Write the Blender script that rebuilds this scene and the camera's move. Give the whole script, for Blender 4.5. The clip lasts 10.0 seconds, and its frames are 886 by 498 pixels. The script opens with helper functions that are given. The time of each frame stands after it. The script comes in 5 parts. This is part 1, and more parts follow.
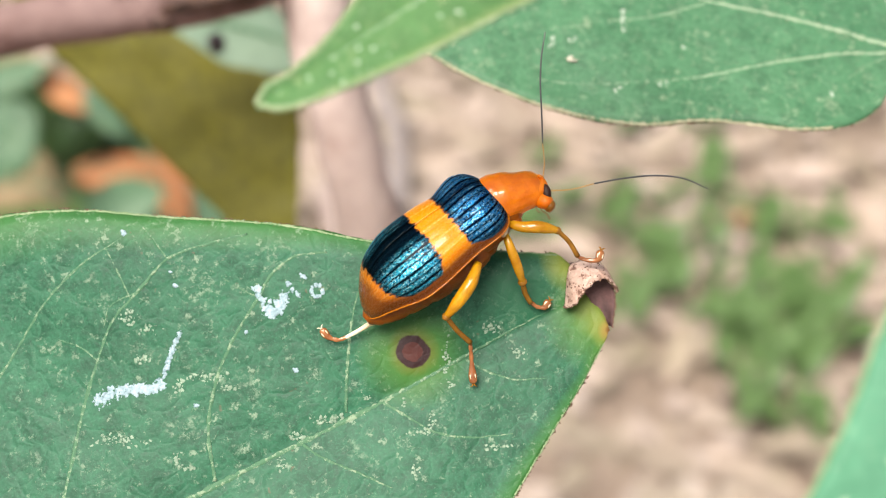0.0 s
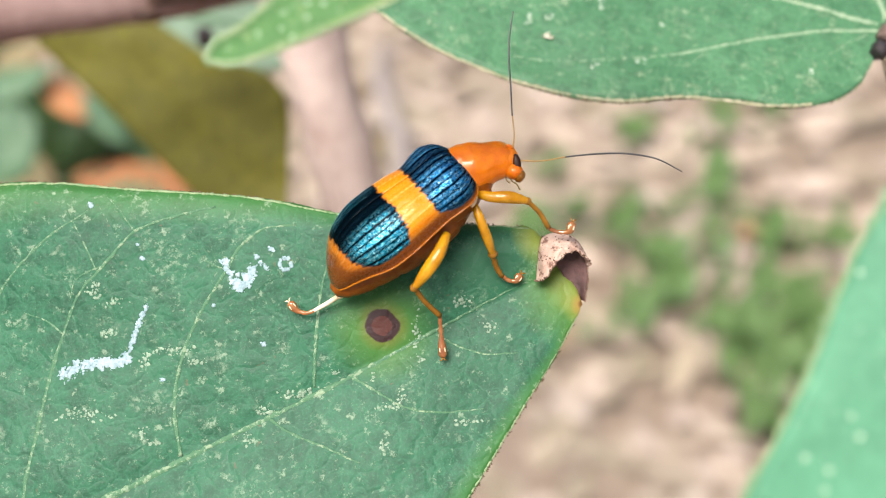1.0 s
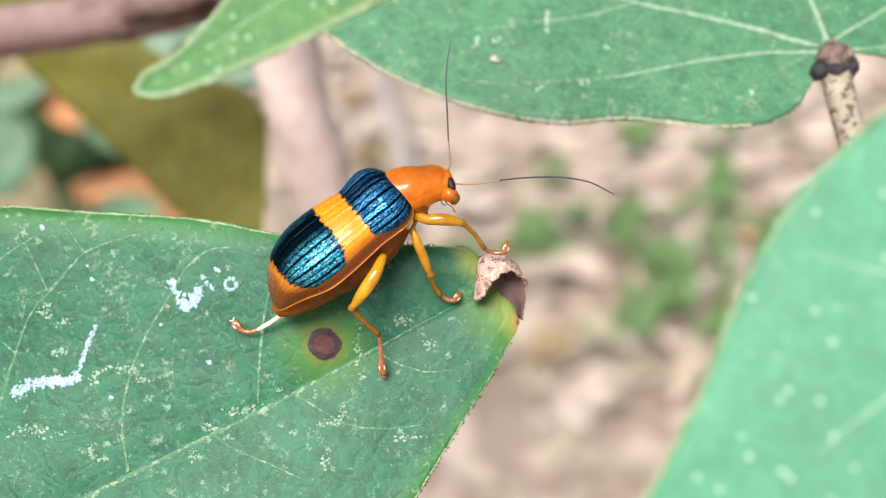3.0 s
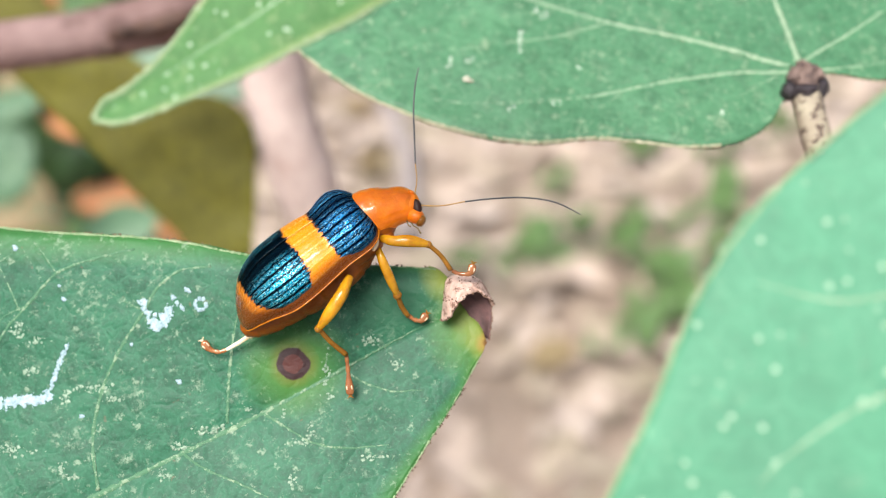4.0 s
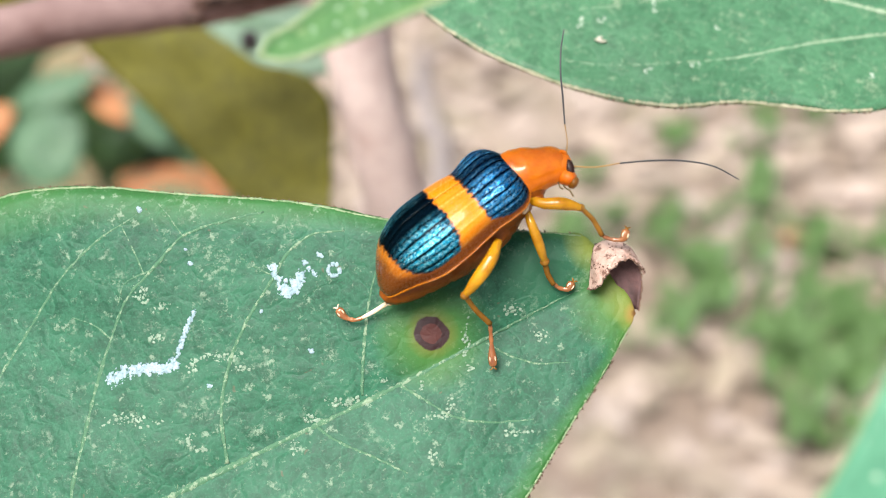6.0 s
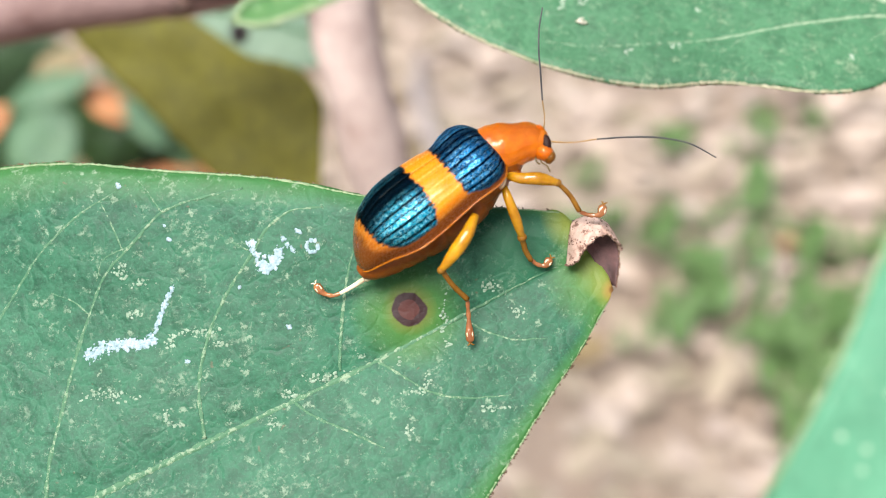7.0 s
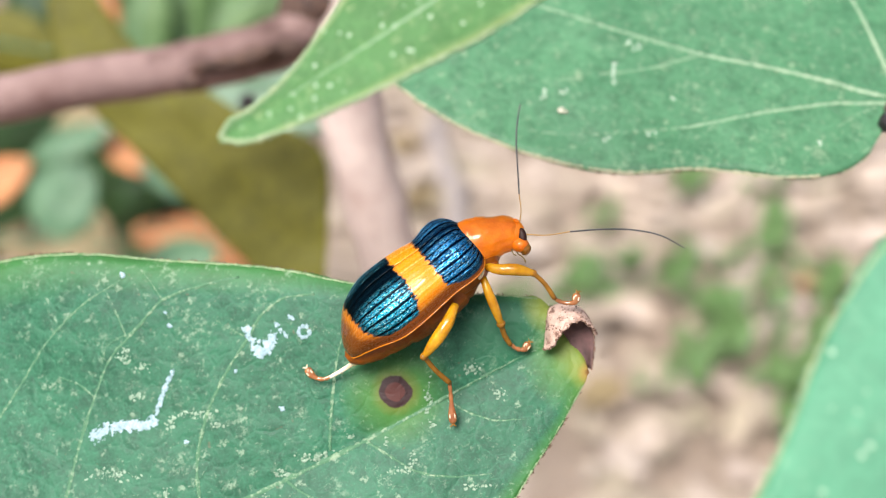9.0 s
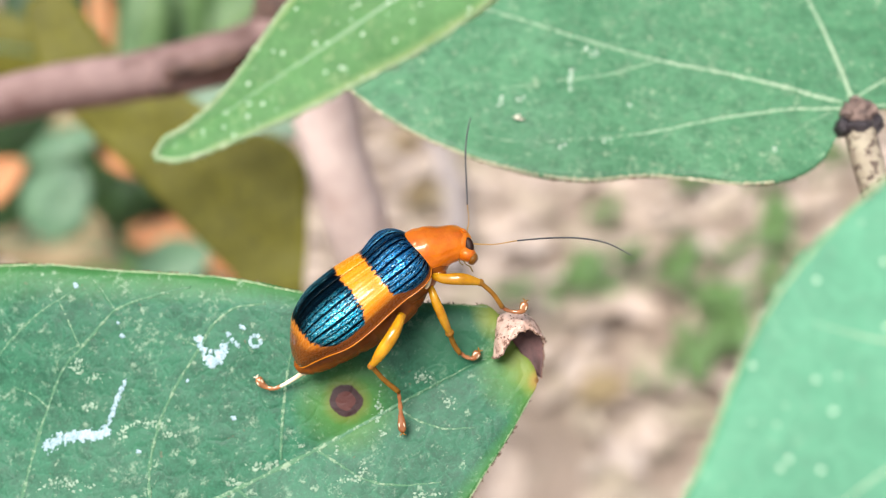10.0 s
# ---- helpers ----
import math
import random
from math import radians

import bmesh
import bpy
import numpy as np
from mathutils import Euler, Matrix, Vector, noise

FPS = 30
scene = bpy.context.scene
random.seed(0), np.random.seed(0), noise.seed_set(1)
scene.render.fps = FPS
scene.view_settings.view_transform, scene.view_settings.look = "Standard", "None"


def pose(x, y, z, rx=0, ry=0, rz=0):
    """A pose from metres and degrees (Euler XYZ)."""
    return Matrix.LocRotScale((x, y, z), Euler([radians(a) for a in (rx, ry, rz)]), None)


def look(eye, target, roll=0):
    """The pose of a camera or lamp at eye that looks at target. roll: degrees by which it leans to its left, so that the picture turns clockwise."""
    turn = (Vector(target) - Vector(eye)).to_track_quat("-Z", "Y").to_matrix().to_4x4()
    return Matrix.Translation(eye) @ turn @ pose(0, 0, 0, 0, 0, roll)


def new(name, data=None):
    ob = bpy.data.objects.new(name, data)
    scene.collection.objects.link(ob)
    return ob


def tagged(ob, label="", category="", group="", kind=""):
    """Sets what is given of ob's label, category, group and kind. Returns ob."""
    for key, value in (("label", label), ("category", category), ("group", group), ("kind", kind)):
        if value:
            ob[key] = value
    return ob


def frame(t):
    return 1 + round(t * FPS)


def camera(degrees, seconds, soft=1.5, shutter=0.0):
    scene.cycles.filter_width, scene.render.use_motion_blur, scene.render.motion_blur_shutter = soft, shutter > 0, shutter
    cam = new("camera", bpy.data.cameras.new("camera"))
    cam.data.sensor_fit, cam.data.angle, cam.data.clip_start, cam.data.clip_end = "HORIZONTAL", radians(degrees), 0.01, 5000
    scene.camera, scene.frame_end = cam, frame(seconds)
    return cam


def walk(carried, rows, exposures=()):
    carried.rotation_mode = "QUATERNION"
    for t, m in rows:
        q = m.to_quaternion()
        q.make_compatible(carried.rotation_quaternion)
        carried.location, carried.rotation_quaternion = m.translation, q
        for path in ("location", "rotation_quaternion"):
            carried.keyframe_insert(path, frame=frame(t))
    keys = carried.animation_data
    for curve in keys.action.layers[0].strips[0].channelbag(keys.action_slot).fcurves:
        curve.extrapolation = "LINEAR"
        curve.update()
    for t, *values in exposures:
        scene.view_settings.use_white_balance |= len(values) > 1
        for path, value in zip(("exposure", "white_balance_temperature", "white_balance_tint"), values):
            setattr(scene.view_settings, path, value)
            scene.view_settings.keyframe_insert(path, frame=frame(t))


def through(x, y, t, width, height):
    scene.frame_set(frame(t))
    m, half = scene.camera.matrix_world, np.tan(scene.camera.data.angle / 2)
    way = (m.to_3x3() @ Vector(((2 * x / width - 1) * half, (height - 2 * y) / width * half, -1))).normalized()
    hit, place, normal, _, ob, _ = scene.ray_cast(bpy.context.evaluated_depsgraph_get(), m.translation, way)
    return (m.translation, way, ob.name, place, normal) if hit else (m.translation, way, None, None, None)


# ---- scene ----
cam = camera(45.0, 10.0, soft=1.1)
cam.data.dof.use_dof = True
cam.data.dof.focus_distance = 0.0570
cam.data.dof.aperture_fstop = 28.5
PATH = [
    (0, -0.00625, 0.00157, 0.41980, 53.207, -1.160, -1.643),
    (0.5, -0.00516, 0.00198, 0.41947, 53.698, -0.975, -1.431),
    (1, -0.00422, 0.00077, 0.41749, 54.037, -1.026, -1.276),
    (1.5, -0.00187, 0.00049, 0.41805, 54.029, -0.839, -1.273),
    (2, -0.00092, 0.00107, 0.41864, 53.705, -0.910, -1.505),
    (2.5, -0.00036, 0.00002, 0.41823, 54.282, -0.805, -1.543),
    (2.7, -0.00091, -0.00013, 0.41853, 54.327, -0.782, -1.234),
    (3.8, 0.00162, 0.00001, 0.42004, 54.483, -0.398, -0.829),
    (4, 0.00168, -0.00010, 0.42007, 54.695, -0.428, -0.721),
    (4.5, 0.00000, -0.00000, 0.42000, 55.000, 0.000, -0.000),
    (5, -0.00220, -0.00008, 0.41792, 54.567, -0.499, -0.007),
    (5.5, -0.00469, 0.00071, 0.41747, 54.408, -0.294, 0.475),
    (5.7, -0.00502, 0.00160, 0.41702, 54.259, -0.100, 0.544),
    (6.8, -0.00394, 0.00148, 0.41708, 54.488, -0.366, 0.732),
    (7, -0.00374, 0.00060, 0.41576, 54.623, -0.292, 0.626),
    (7.5, -0.00280, 0.00041, 0.41731, 55.159, 0.001, 0.607),
    (8, -0.00157, -0.00004, 0.41946, 56.077, 0.576, 1.113),
    (8.5, -0.00196, -0.00035, 0.41920, 56.335, 0.378, 1.137),
    (9, -0.00168, -0.00057, 0.41986, 56.661, 0.641, 1.313),
    (9.5, -0.00074, -0.00073, 0.41965, 56.433, 0.749, 1.274),
    (10, 0.00144, -0.00026, 0.42051, 56.475, 1.036, 1.363),
]
walk(cam, [(t, pose(x, y, z, rx, ry, rz)) for t, x, y, z, rx, ry, rz in PATH],
     exposures=[(0.0, 1.15, 6600, 5), (1.0, 1.20, 6450, 5), (2.0, 1.24, 6250, 4.5), (4.5, 1.26, 6200, 4.5), (5.5, 1.22, 6200, 4.5), (7.0, 1.25, 6200, 4.5), (10.0, 1.27, 6200, 4.5)])

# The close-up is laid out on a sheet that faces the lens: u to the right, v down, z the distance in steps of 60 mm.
REF = pose(0, 0, 0.42, 55, 0, 0)
U = 0.06 / 1893


def place(u, v, z=1.0):
    return REF @ Vector(((u - 784) * z * U, (441 - v) * z * U, -z * 0.06))


def turned(x, y, z):
    """A way given as right, up and towards the viewer, in the world."""
    return (REF.to_3x3() @ Vector((x, y, z))).normalized()


def frame_at(origin, x_way, z_way):
    """A pose with its x axis along x_way and its z axis near z_way."""
    x = Vector(x_way).normalized()
    z = Vector(z_way)
    z = (z - x * z.dot(x)).normalized()
    y = z.cross(x)
    m = Matrix((x, y, z)).transposed().to_4x4()
    m.translation = origin
    return m


def on_ground(u, v, h=0.0):
    eye = REF.translation
    way = place(u, v) - eye
    return eye + way * ((h - eye.z) / way.z)


# ---- light ----
world = bpy.data.worlds.new("sky")
scene.world = world
world.use_nodes = True
wn = world.node_tree.nodes
sky = wn.new("ShaderNodeTexSky")
sky.sky_type, sky.sun_disc = "NISHITA", False
SUN_UP, SUN_TURN = radians(60), radians(213)
sky.sun_elevation, sky.sun_rotation = SUN_UP, SUN_TURN
sky.air_density, sky.dust_density, sky.ozone_density = 1.0, 4.0, 1.0
world.node_tree.links.new(sky.outputs[0], wn["Background"].inputs[0])
wn["Background"].inputs[1].default_value = 0.060
sun = new("sun", bpy.data.lights.new("sun", "SUN"))
sun.data.energy, sun.data.angle, sun.data.color = 3.3, radians(34), (1.0, 0.95, 0.90)
sun_way = Vector((math.sin(SUN_TURN) * math.cos(SUN_UP), math.cos(SUN_TURN) * math.cos(SUN_UP), math.sin(SUN_UP)))
sun.matrix_world = look(sun_way, (0, 0, 0))


# ---- materials ----
class Nodes:
    """A material's nodes, written short."""

    def __init__(self, name):
        self.mat = bpy.data.materials.new(name)
        self.mat.use_nodes = True
        self.tree = self.mat.node_tree
        self.bsdf = self.tree.nodes["Principled BSDF"]
        self.out = self.tree.nodes["Material Output"]
        self.obj = self.add("ShaderNodeTexCoord").outputs["Object"]

    def add(self, kind, **values):
        n = self.tree.nodes.new(kind)
        for k, v in values.items():
            setattr(n, k, v)
        return n

    def put(self, value, socket):
        if hasattr(value, "is_output"):
            self.tree.links.new(value, socket)
        elif isinstance(value, tuple) and len(value) == 3 and socket.type == "RGBA":
            socket.default_value = (*value, 1)
        else:
            socket.default_value = value

    def set(self, **values):
        for k, v in values.items():
            self.put(v, self.bsdf.inputs[k.replace("_", " ")])
        return self

    def noise(self, scale, detail=4.0, rough=0.55, vector=None, out="Fac"):
        n = self.add("ShaderNodeTexNoise")
        self.put(vector or self.obj, n.inputs["Vector"])
        n.inputs["Scale"].default_value, n.inputs["Detail"].default_value, n.inputs["Roughness"].default_value = scale, detail, rough
        return n.outputs[out]

    def cells(self, scale, feature="F1", out="Distance", vector=None):
        n = self.add("ShaderNodeTexVoronoi", feature=feature)
        self.put(vector or self.obj, n.inputs["Vector"])
        n.inputs["Scale"].default_value = scale
        return n.outputs[out]

    def ramp(self, fac, *stops):
        n = self.add("ShaderNodeValToRGB")
        self.put(fac, n.inputs[0])
        e = n.color_ramp.elements
        while len(e) < len(stops):
            e.new(0.5)
        for one, (at, c) in zip(e, stops):
            one.position = at
            one.color = (*c, 1) if isinstance(c, tuple) else (c, c, c, 1)
        return n.outputs[0]

    def mix(self, fac, a, b, mode="MIX"):
        n = self.add("ShaderNodeMix", data_type="RGBA", blend_type=mode)
        self.put(fac, n.inputs[0]), self.put(a, n.inputs[6]), self.put(b, n.inputs[7])
        return n.outputs[2]

    def math(self, op, a, b=0.0, c=0.0):
        n = self.add("ShaderNodeMath", operation=op)
        self.put(a, n.inputs[0]), self.put(b, n.inputs[1]), self.put(c, n.inputs[2])
        return n.outputs[0]

    def far(self, point):
        n = self.add("ShaderNodeVectorMath", operation="DISTANCE")
        self.put(self.obj, n.inputs[0])
        n.inputs[1].default_value = point
        return n.outputs["Value"]

    def axis(self, which):
        n = self.add("ShaderNodeSeparateXYZ")
        self.put(self.obj, n.inputs[0])
        return n.outputs[which]

    def bump(self, height, strength=0.5, distance=0.0002, under=None):
        n = self.add("ShaderNodeBump")
        self.put(height, n.inputs["Height"])
        self.put(strength, n.inputs["Strength"])
        n.inputs["Distance"].default_value = distance
        if under:
            self.put(under, n.inputs["Normal"])
        self.put(n.outputs[0], self.bsdf.inputs["Normal"])
        return n.outputs[0]

    def island(self):
        return self.add("ShaderNodeNewGeometry").outputs["Random Per Island"]

    def shine_through(self, colour, amount):
        t = self.add("ShaderNodeBsdfTranslucent")
        self.put(colour, t.inputs[0])
        m = self.add("ShaderNodeMixShader")
        m.inputs[0].default_value = amount
        self.put(self.bsdf.outputs[0], m.inputs[1]), self.put(t.outputs[0], m.inputs[2])
        self.put(m.outputs[0], self.out.inputs[0])
        return self.mat


def leaf_material(name, dark, light, speck, rough=0.42, spots=0.6, stains=(), through=0.12, cell=620, knobs=0.0, relief=0.4, mottle=1.0, rim=None, spec=0.32, bead=(1050, 0.12)):
    n = Nodes(name)
    big, mid, fine = n.noise(160, 3), n.noise(900, 4, 0.6), n.noise(4200, 4, 0.7)
    colour = n.mix(n.ramp(big, (0.3, 0.0), (0.7, 1.0)), dark, light)
    colour = n.mix(n.ramp(mid, (0.38, 0.55 * mottle), (0.55, 0.0)), colour, tuple(c * 0.55 for c in dark))
    colour = n.mix(n.ramp(fine, (0.34, 0.42 * mottle), (0.48, 0.0)), colour, tuple(c * 0.45 for c in dark))
    grit = n.noise(7000, 2, 0.6)
    colour = n.mix(n.ramp(grit, (0.54, 0.0), (0.70, 0.28 * mottle)), colour, tuple(c * 1.9 + 0.015 for c in light))
    wander = n.mix(0.0010, n.obj, n.noise(700, 2, out="Color"), "LINEAR_LIGHT")
    ragged = n.mix(0.00055, n.obj, n.noise(3600, 3, 0.7, out="Color"), "LINEAR_LIGHT")
    net, small = n.cells(cell, "DISTANCE_TO_EDGE", vector=wander), n.cells(cell * 3.1, "DISTANCE_TO_EDGE", vector=wander)
    lines = n.math("MAXIMUM", n.ramp(net, (0.0, 0.20), (0.06, 0.0)), n.ramp(small, (0.0, 0.07), (0.10, 0.0)))
    colour = n.mix(lines, colour, tuple(c * 1.5 + 0.022 for c in light))
    if rim:
        sep = n.add("ShaderNodeSeparateXYZ")
        n.put(n.add("ShaderNodeTexCoord").outputs["UV"], sep.inputs[0])
        side = n.math("ABSOLUTE", n.math("ADD", sep.outputs[1], n.math("MULTIPLY", n.math("SUBTRACT", big, 0.5), 0.08)))
        colour = n.mix(n.ramp(side, (0.84, 0.0), (1.0, 0.75)), colour, rim)
    # pale scabs in loose clusters, single pale dots, and a few reddish ones
    patch = n.math("MULTIPLY", n.ramp(n.noise(430, 4, 0.62), (0.56, 0.0), (0.66, 0.7)), n.ramp(n.noise(3000, 4, 0.72), (0.50, 0.0), (0.60, 1.0)))
    dots = n.math("MULTIPLY", n.ramp(n.cells(900, vector=ragged), (0.09, 0.9), (0.21, 0.0)), n.ramp(n.noise(620, 2), (0.43, 0.0), (0.49, 1.0)))
    tiny = n.math("MULTIPLY", n.ramp(n.cells(2000, vector=ragged), (0.12, 0.9), (0.30, 0.0)), n.ramp(n.noise(1000, 2), (0.42, 0.0), (0.52, 0.9)))
    pale = n.math("MULTIPLY", n.math("MAXIMUM", patch, n.math("MAXIMUM", dots, n.math("MULTIPLY", tiny, 0.7))), spots)
    red = n.math("MULTIPLY", n.ramp(n.cells(1100, vector=wander), (0.07, 0.8), (0.13, 0.0)), n.ramp(n.noise(600, 2), (0.56, 0.0), (0.60, spots)))
    colour = n.mix(red, n.mix(pale, colour, speck), (0.127, 0.08, 0.048))
    if knobs:
        knob = n.ramp(n.cells(bead[0]), (bead[1] * 0.55, knobs), (bead[1], 0.0))
        colour, pale = n.mix(knob, colour, (0.52, 0.62, 0.46)), n.math("MAXIMUM", pale, n.math("MULTIPLY", knob, 2.0))
    for point, stops in stains:
        wob = n.math("ADD", n.far(point), n.math("MULTIPLY", n.math("SUBTRACT", n.noise(700, 5), 0.5), 0.0006))
        d = n.math("DIVIDE", wob, stops[-1][0])
        for (r0, c, a) in stops[::-1]:
            soft = 0.10 if a == 1 else 0.6
            k = r0 / stops[-1][0]
            colour = n.mix(n.math("MULTIPLY", n.ramp(d, (max(0.0, k * (1 - soft)), 1.0), (min(1.0, k), 0.0)), a), colour, c)
    n.set(Base_Color=colour, Roughness=n.math("MULTIPLY_ADD", fine, 0.3, rough - 0.14), Specular_IOR_Level=spec)
    h = n.math("ADD", n.math("MULTIPLY", n.ramp(net, (0.0, 0.0), (0.2, 1.0)), 0.6), n.math("MULTIPLY", fine, 0.7))
    h = n.math("ADD", n.math("ADD", h, n.math("MULTIPLY", pale, 0.5)), n.math("MULTIPLY", mid, 0.5))
    n.bump(h, relief, 0.00007)
    return n.shine_through(colour, through)


def plain_material(name, a, b, scale, rough=0.6, bump=0.4, dist=0.0003, metal=0.0, island=0.0, spec=0.5):
    n = Nodes(name)
    colour = n.mix(n.ramp(n.noise(scale, 5, 0.6), (0.3, 0.0), (0.7, 1.0)), a, b)
    if island:
        colour = n.mix(n.math("MULTIPLY", n.island(), island), colour, tuple(c * 0.35 for c in a))
    n.set(Base_Color=colour, Roughness=rough, Metallic=metal, Specular_IOR_Level=spec)
    n.bump(n.noise(scale * 4, 4, 0.65), bump, dist)
    return n.mat


# ---- mesh helpers ----
def part(name, bm, material, parent, label="", smooth=True, kind=""):
    """Links a bmesh as one mesh object under a thing or under a part."""
    me = bpy.data.meshes.new(name)
    bmesh.ops.recalc_face_normals(bm, faces=bm.faces[:])
    bm.to_mesh(me)
    bm.free()
    me.materials.append(material)
    for p in me.polygons:
        p.use_smooth = smooth
    ob = new(name, me)
    ob.parent = parent
    if label or kind:
        tagged(ob, label=label, kind=kind)
    return ob


def thing(name, m, label, category, group="", kind=""):
    ob = new(name)
    ob.empty_display_size = 0.002
    ob.matrix_world = m
    return tagged(ob, label, category, group, kind)


def smooth_curve(points):
    """A smooth function through (x, y) points in order of x."""
    xs, ys = (np.array(c, float) for c in zip(*points))
    slope = np.gradient(ys, xs)

    def f(x):
        i = int(np.clip(np.searchsorted(xs, x) - 1, 0, len(xs) - 2))
        h = xs[i + 1] - xs[i]
        t = min(1.0, max(0.0, (x - xs[i]) / h))
        return float(ys[i] * (1 + 2 * t) * (1 - t) ** 2 + slope[i] * h * t * (1 - t) ** 2 + ys[i + 1] * t * t * (3 - 2 * t) + slope[i + 1] * h * t * t * (t - 1))

    return f


def smooth_path(points, n):
    """n points on a smooth line through a few points."""
    pts = [Vector(p) for p in points]
    at = [0.0]
    for a, b in zip(pts, pts[1:]):
        at.append(at[-1] + max((b - a).length, 1e-9))
    fs = [smooth_curve([(s, p[k]) for s, p in zip(at, pts)]) for k in range(3)]
    return [Vector([f(at[-1] * i / (n - 1)) for f in fs]) for i in range(n)]


def tube(bm, points, radii, sides=8, flat=1.0, up=(0, 0, 1)):
    """A round or flattened limb along points, closed at both ends."""
    rings = []
    for i, p in enumerate(points):
        way = (points[min(i + 1, len(points) - 1)] - points[max(i - 1, 0)]).normalized()
        side = way.cross(Vector(up))
        side = side.normalized() if side.length > 1e-4 else way.orthogonal().normalized()
        top = side.cross(way)
        rings.append([bm.verts.new(p + float(radii[i]) * (math.cos(a) * side + flat * math.sin(a) * top)) for a in (2 * math.pi * k / sides for k in range(sides))])
    for a, b in zip(rings, rings[1:]):
        for k in range(sides):
            bm.faces.new((a[k], a[(k + 1) % sides], b[(k + 1) % sides], b[k]))
    bm.faces.new(rings[0][::-1]), bm.faces.new(rings[-1])
    return bm


def limb(points, radii, n=14, sides=10, flat=1.0, up=(0, 0, 1)):
    f = smooth_curve([(i / (len(radii) - 1), r) for i, r in enumerate(radii)])
    return tube(bmesh.new(), smooth_path(points, n), [max(f(i / (n - 1)), 1e-6) for i in range(n)], sides, flat, up)


def blob(bm, centre, axes, rough=0.0, rings=10, sides=14, seed=0.0):
    """An egg-like body with three half-axes, given as vectors."""
    ax = [Vector(a) for a in axes]
    rows = []
    for i in range(rings + 1):
        th = math.pi * i / rings
        row = []
        for k in range(1 if i in (0, rings) else sides):
            ph = 2 * math.pi * k / sides
            d = ax[0] * math.cos(th) + (ax[1] * math.cos(ph) + ax[2] * math.sin(ph)) * math.sin(th)
            if rough:
                d *= 1 + rough * noise.noise(Vector((math.cos(th) * 2 + seed, math.cos(ph) * math.sin(th) * 2, math.sin(ph) * math.sin(th) * 2)))
            row.append(bm.verts.new(Vector(centre) + d))
        rows.append(row)
    for a, b in zip(rows, rows[1:]):
        for k in range(sides):
            q = [a[k % len(a)], b[k % len(b)], b[(k + 1) % len(b)], a[(k + 1) % len(a)]]
            q = list(dict.fromkeys(q))
            if len(q) > 2:
                bm.faces.new(q)
    return bm


# ---- the leaves ----
class Leaf:
    """A leaf in its own space: s from the tip back along the midrib (its x runs to the tip), b across, z out of the upper face; in steps of U."""

    def __init__(self, name, m, label, upper, lower, length, relief, material, rib, group="shrub leaves", nu=90, nv=28, thick=7.0, wobble=1.5, start=0.0, category="leaf"):
        self.root = thing(name, m, label, category, group)
        self.upper, self.lower, self.relief, self.rib, self.length = smooth_curve(upper), smooth_curve(lower), relief, rib, length
        bm = bmesh.new()
        uv = bm.loops.layers.uv.new("blade")
        rows = []
        for i in range(nu + 1):
            s = start + (length - start) * (i / nu) ** 1.25
            rows.append([bm.verts.new(self.at(s, self.edge(s, t) + (wobble * (noise.noise(Vector((s * 0.05, t * 3, 1.3))) + noise.noise(Vector((s * 0.35, t * 3, 4.3)))) if abs(t) > 0.98 else 0.0))) for t in np.linspace(-1, 1, nv + 1)])
        for a, b in zip(rows, rows[1:]):
            for k in range(nv):
                f = bm.faces.new((a[k], a[k + 1], b[k + 1], b[k]))
                for loop, q in zip(f.loops, (k, k + 1, k + 1, k)):
                    loop[uv].uv = (0.5, 2 * q / nv - 1)
        self.half = thick / 2
        self.blade = part("blade", bm, material, self.root)
        solid = self.blade.modifiers.new("thickness", "SOLIDIFY")
        solid.thickness, solid.offset = thick * U, 0.0

    def edge(self, s, t):
        return t * (max(self.upper(s), 0.4) if t > 0 else max(-self.lower(s), 0.4))

    def at(self, s, b, lift=0.0):
        return Vector((-s, b, self.relief(s, b) + lift)) * U

    def vein(self, name, points, radii, n=22, sides=8, lift=-0.6, material=None, crumb=0.0, flat=0.5):
        rnd = random.Random(len(points) * 7 + n)
        path = [self.at(p.x, p.y + 1.6 * noise.noise(Vector((p.x * 0.06, p.y * 0.06, 8.0))), lift + self.half) for p in smooth_path([(s, b, 0) for s, b in points], n)]
        f = smooth_curve([(i / (len(radii) - 1), r * U) for i, r in enumerate(radii)])
        return part(name, tube(bmesh.new(), path, [f(i / (n - 1)) * (1 + crumb * rnd.uniform(-0.7, 1.0)) for i in range(n)], sides, flat), material or self.rib, self.root)

    def hairs(self, material, count, size, start=0.0, stop=1.0, seed=1):
        rnd = random.Random(seed)
        bm = bmesh.new()
        for _ in range(count):
            s = self.length * rnd.uniform(start, stop)
            t = rnd.choice((-1, 1))
            p = self.at(s, self.edge(s, t))
            q = self.at(s + 2, self.edge(s + 2, t))
            way = (p - q).normalized()
            out = Vector((-way.y, way.x, 0)) * t
            out = out if out.y * t > 0 else -out
            r = size * rnd.uniform(0.5, 1.2) * U
            tube(bm, [p - out * r * 0.3, p + out * r * 0.6, p + (out + way * rnd.uniform(-0.5, 0.9)) * r], [r * 0.33, r * 0.28, r * 0.06], 5)
        part("margin_hairs", bm, material, self.root, "tiny dark brown hairs on the leaf margin", kind="stuff")


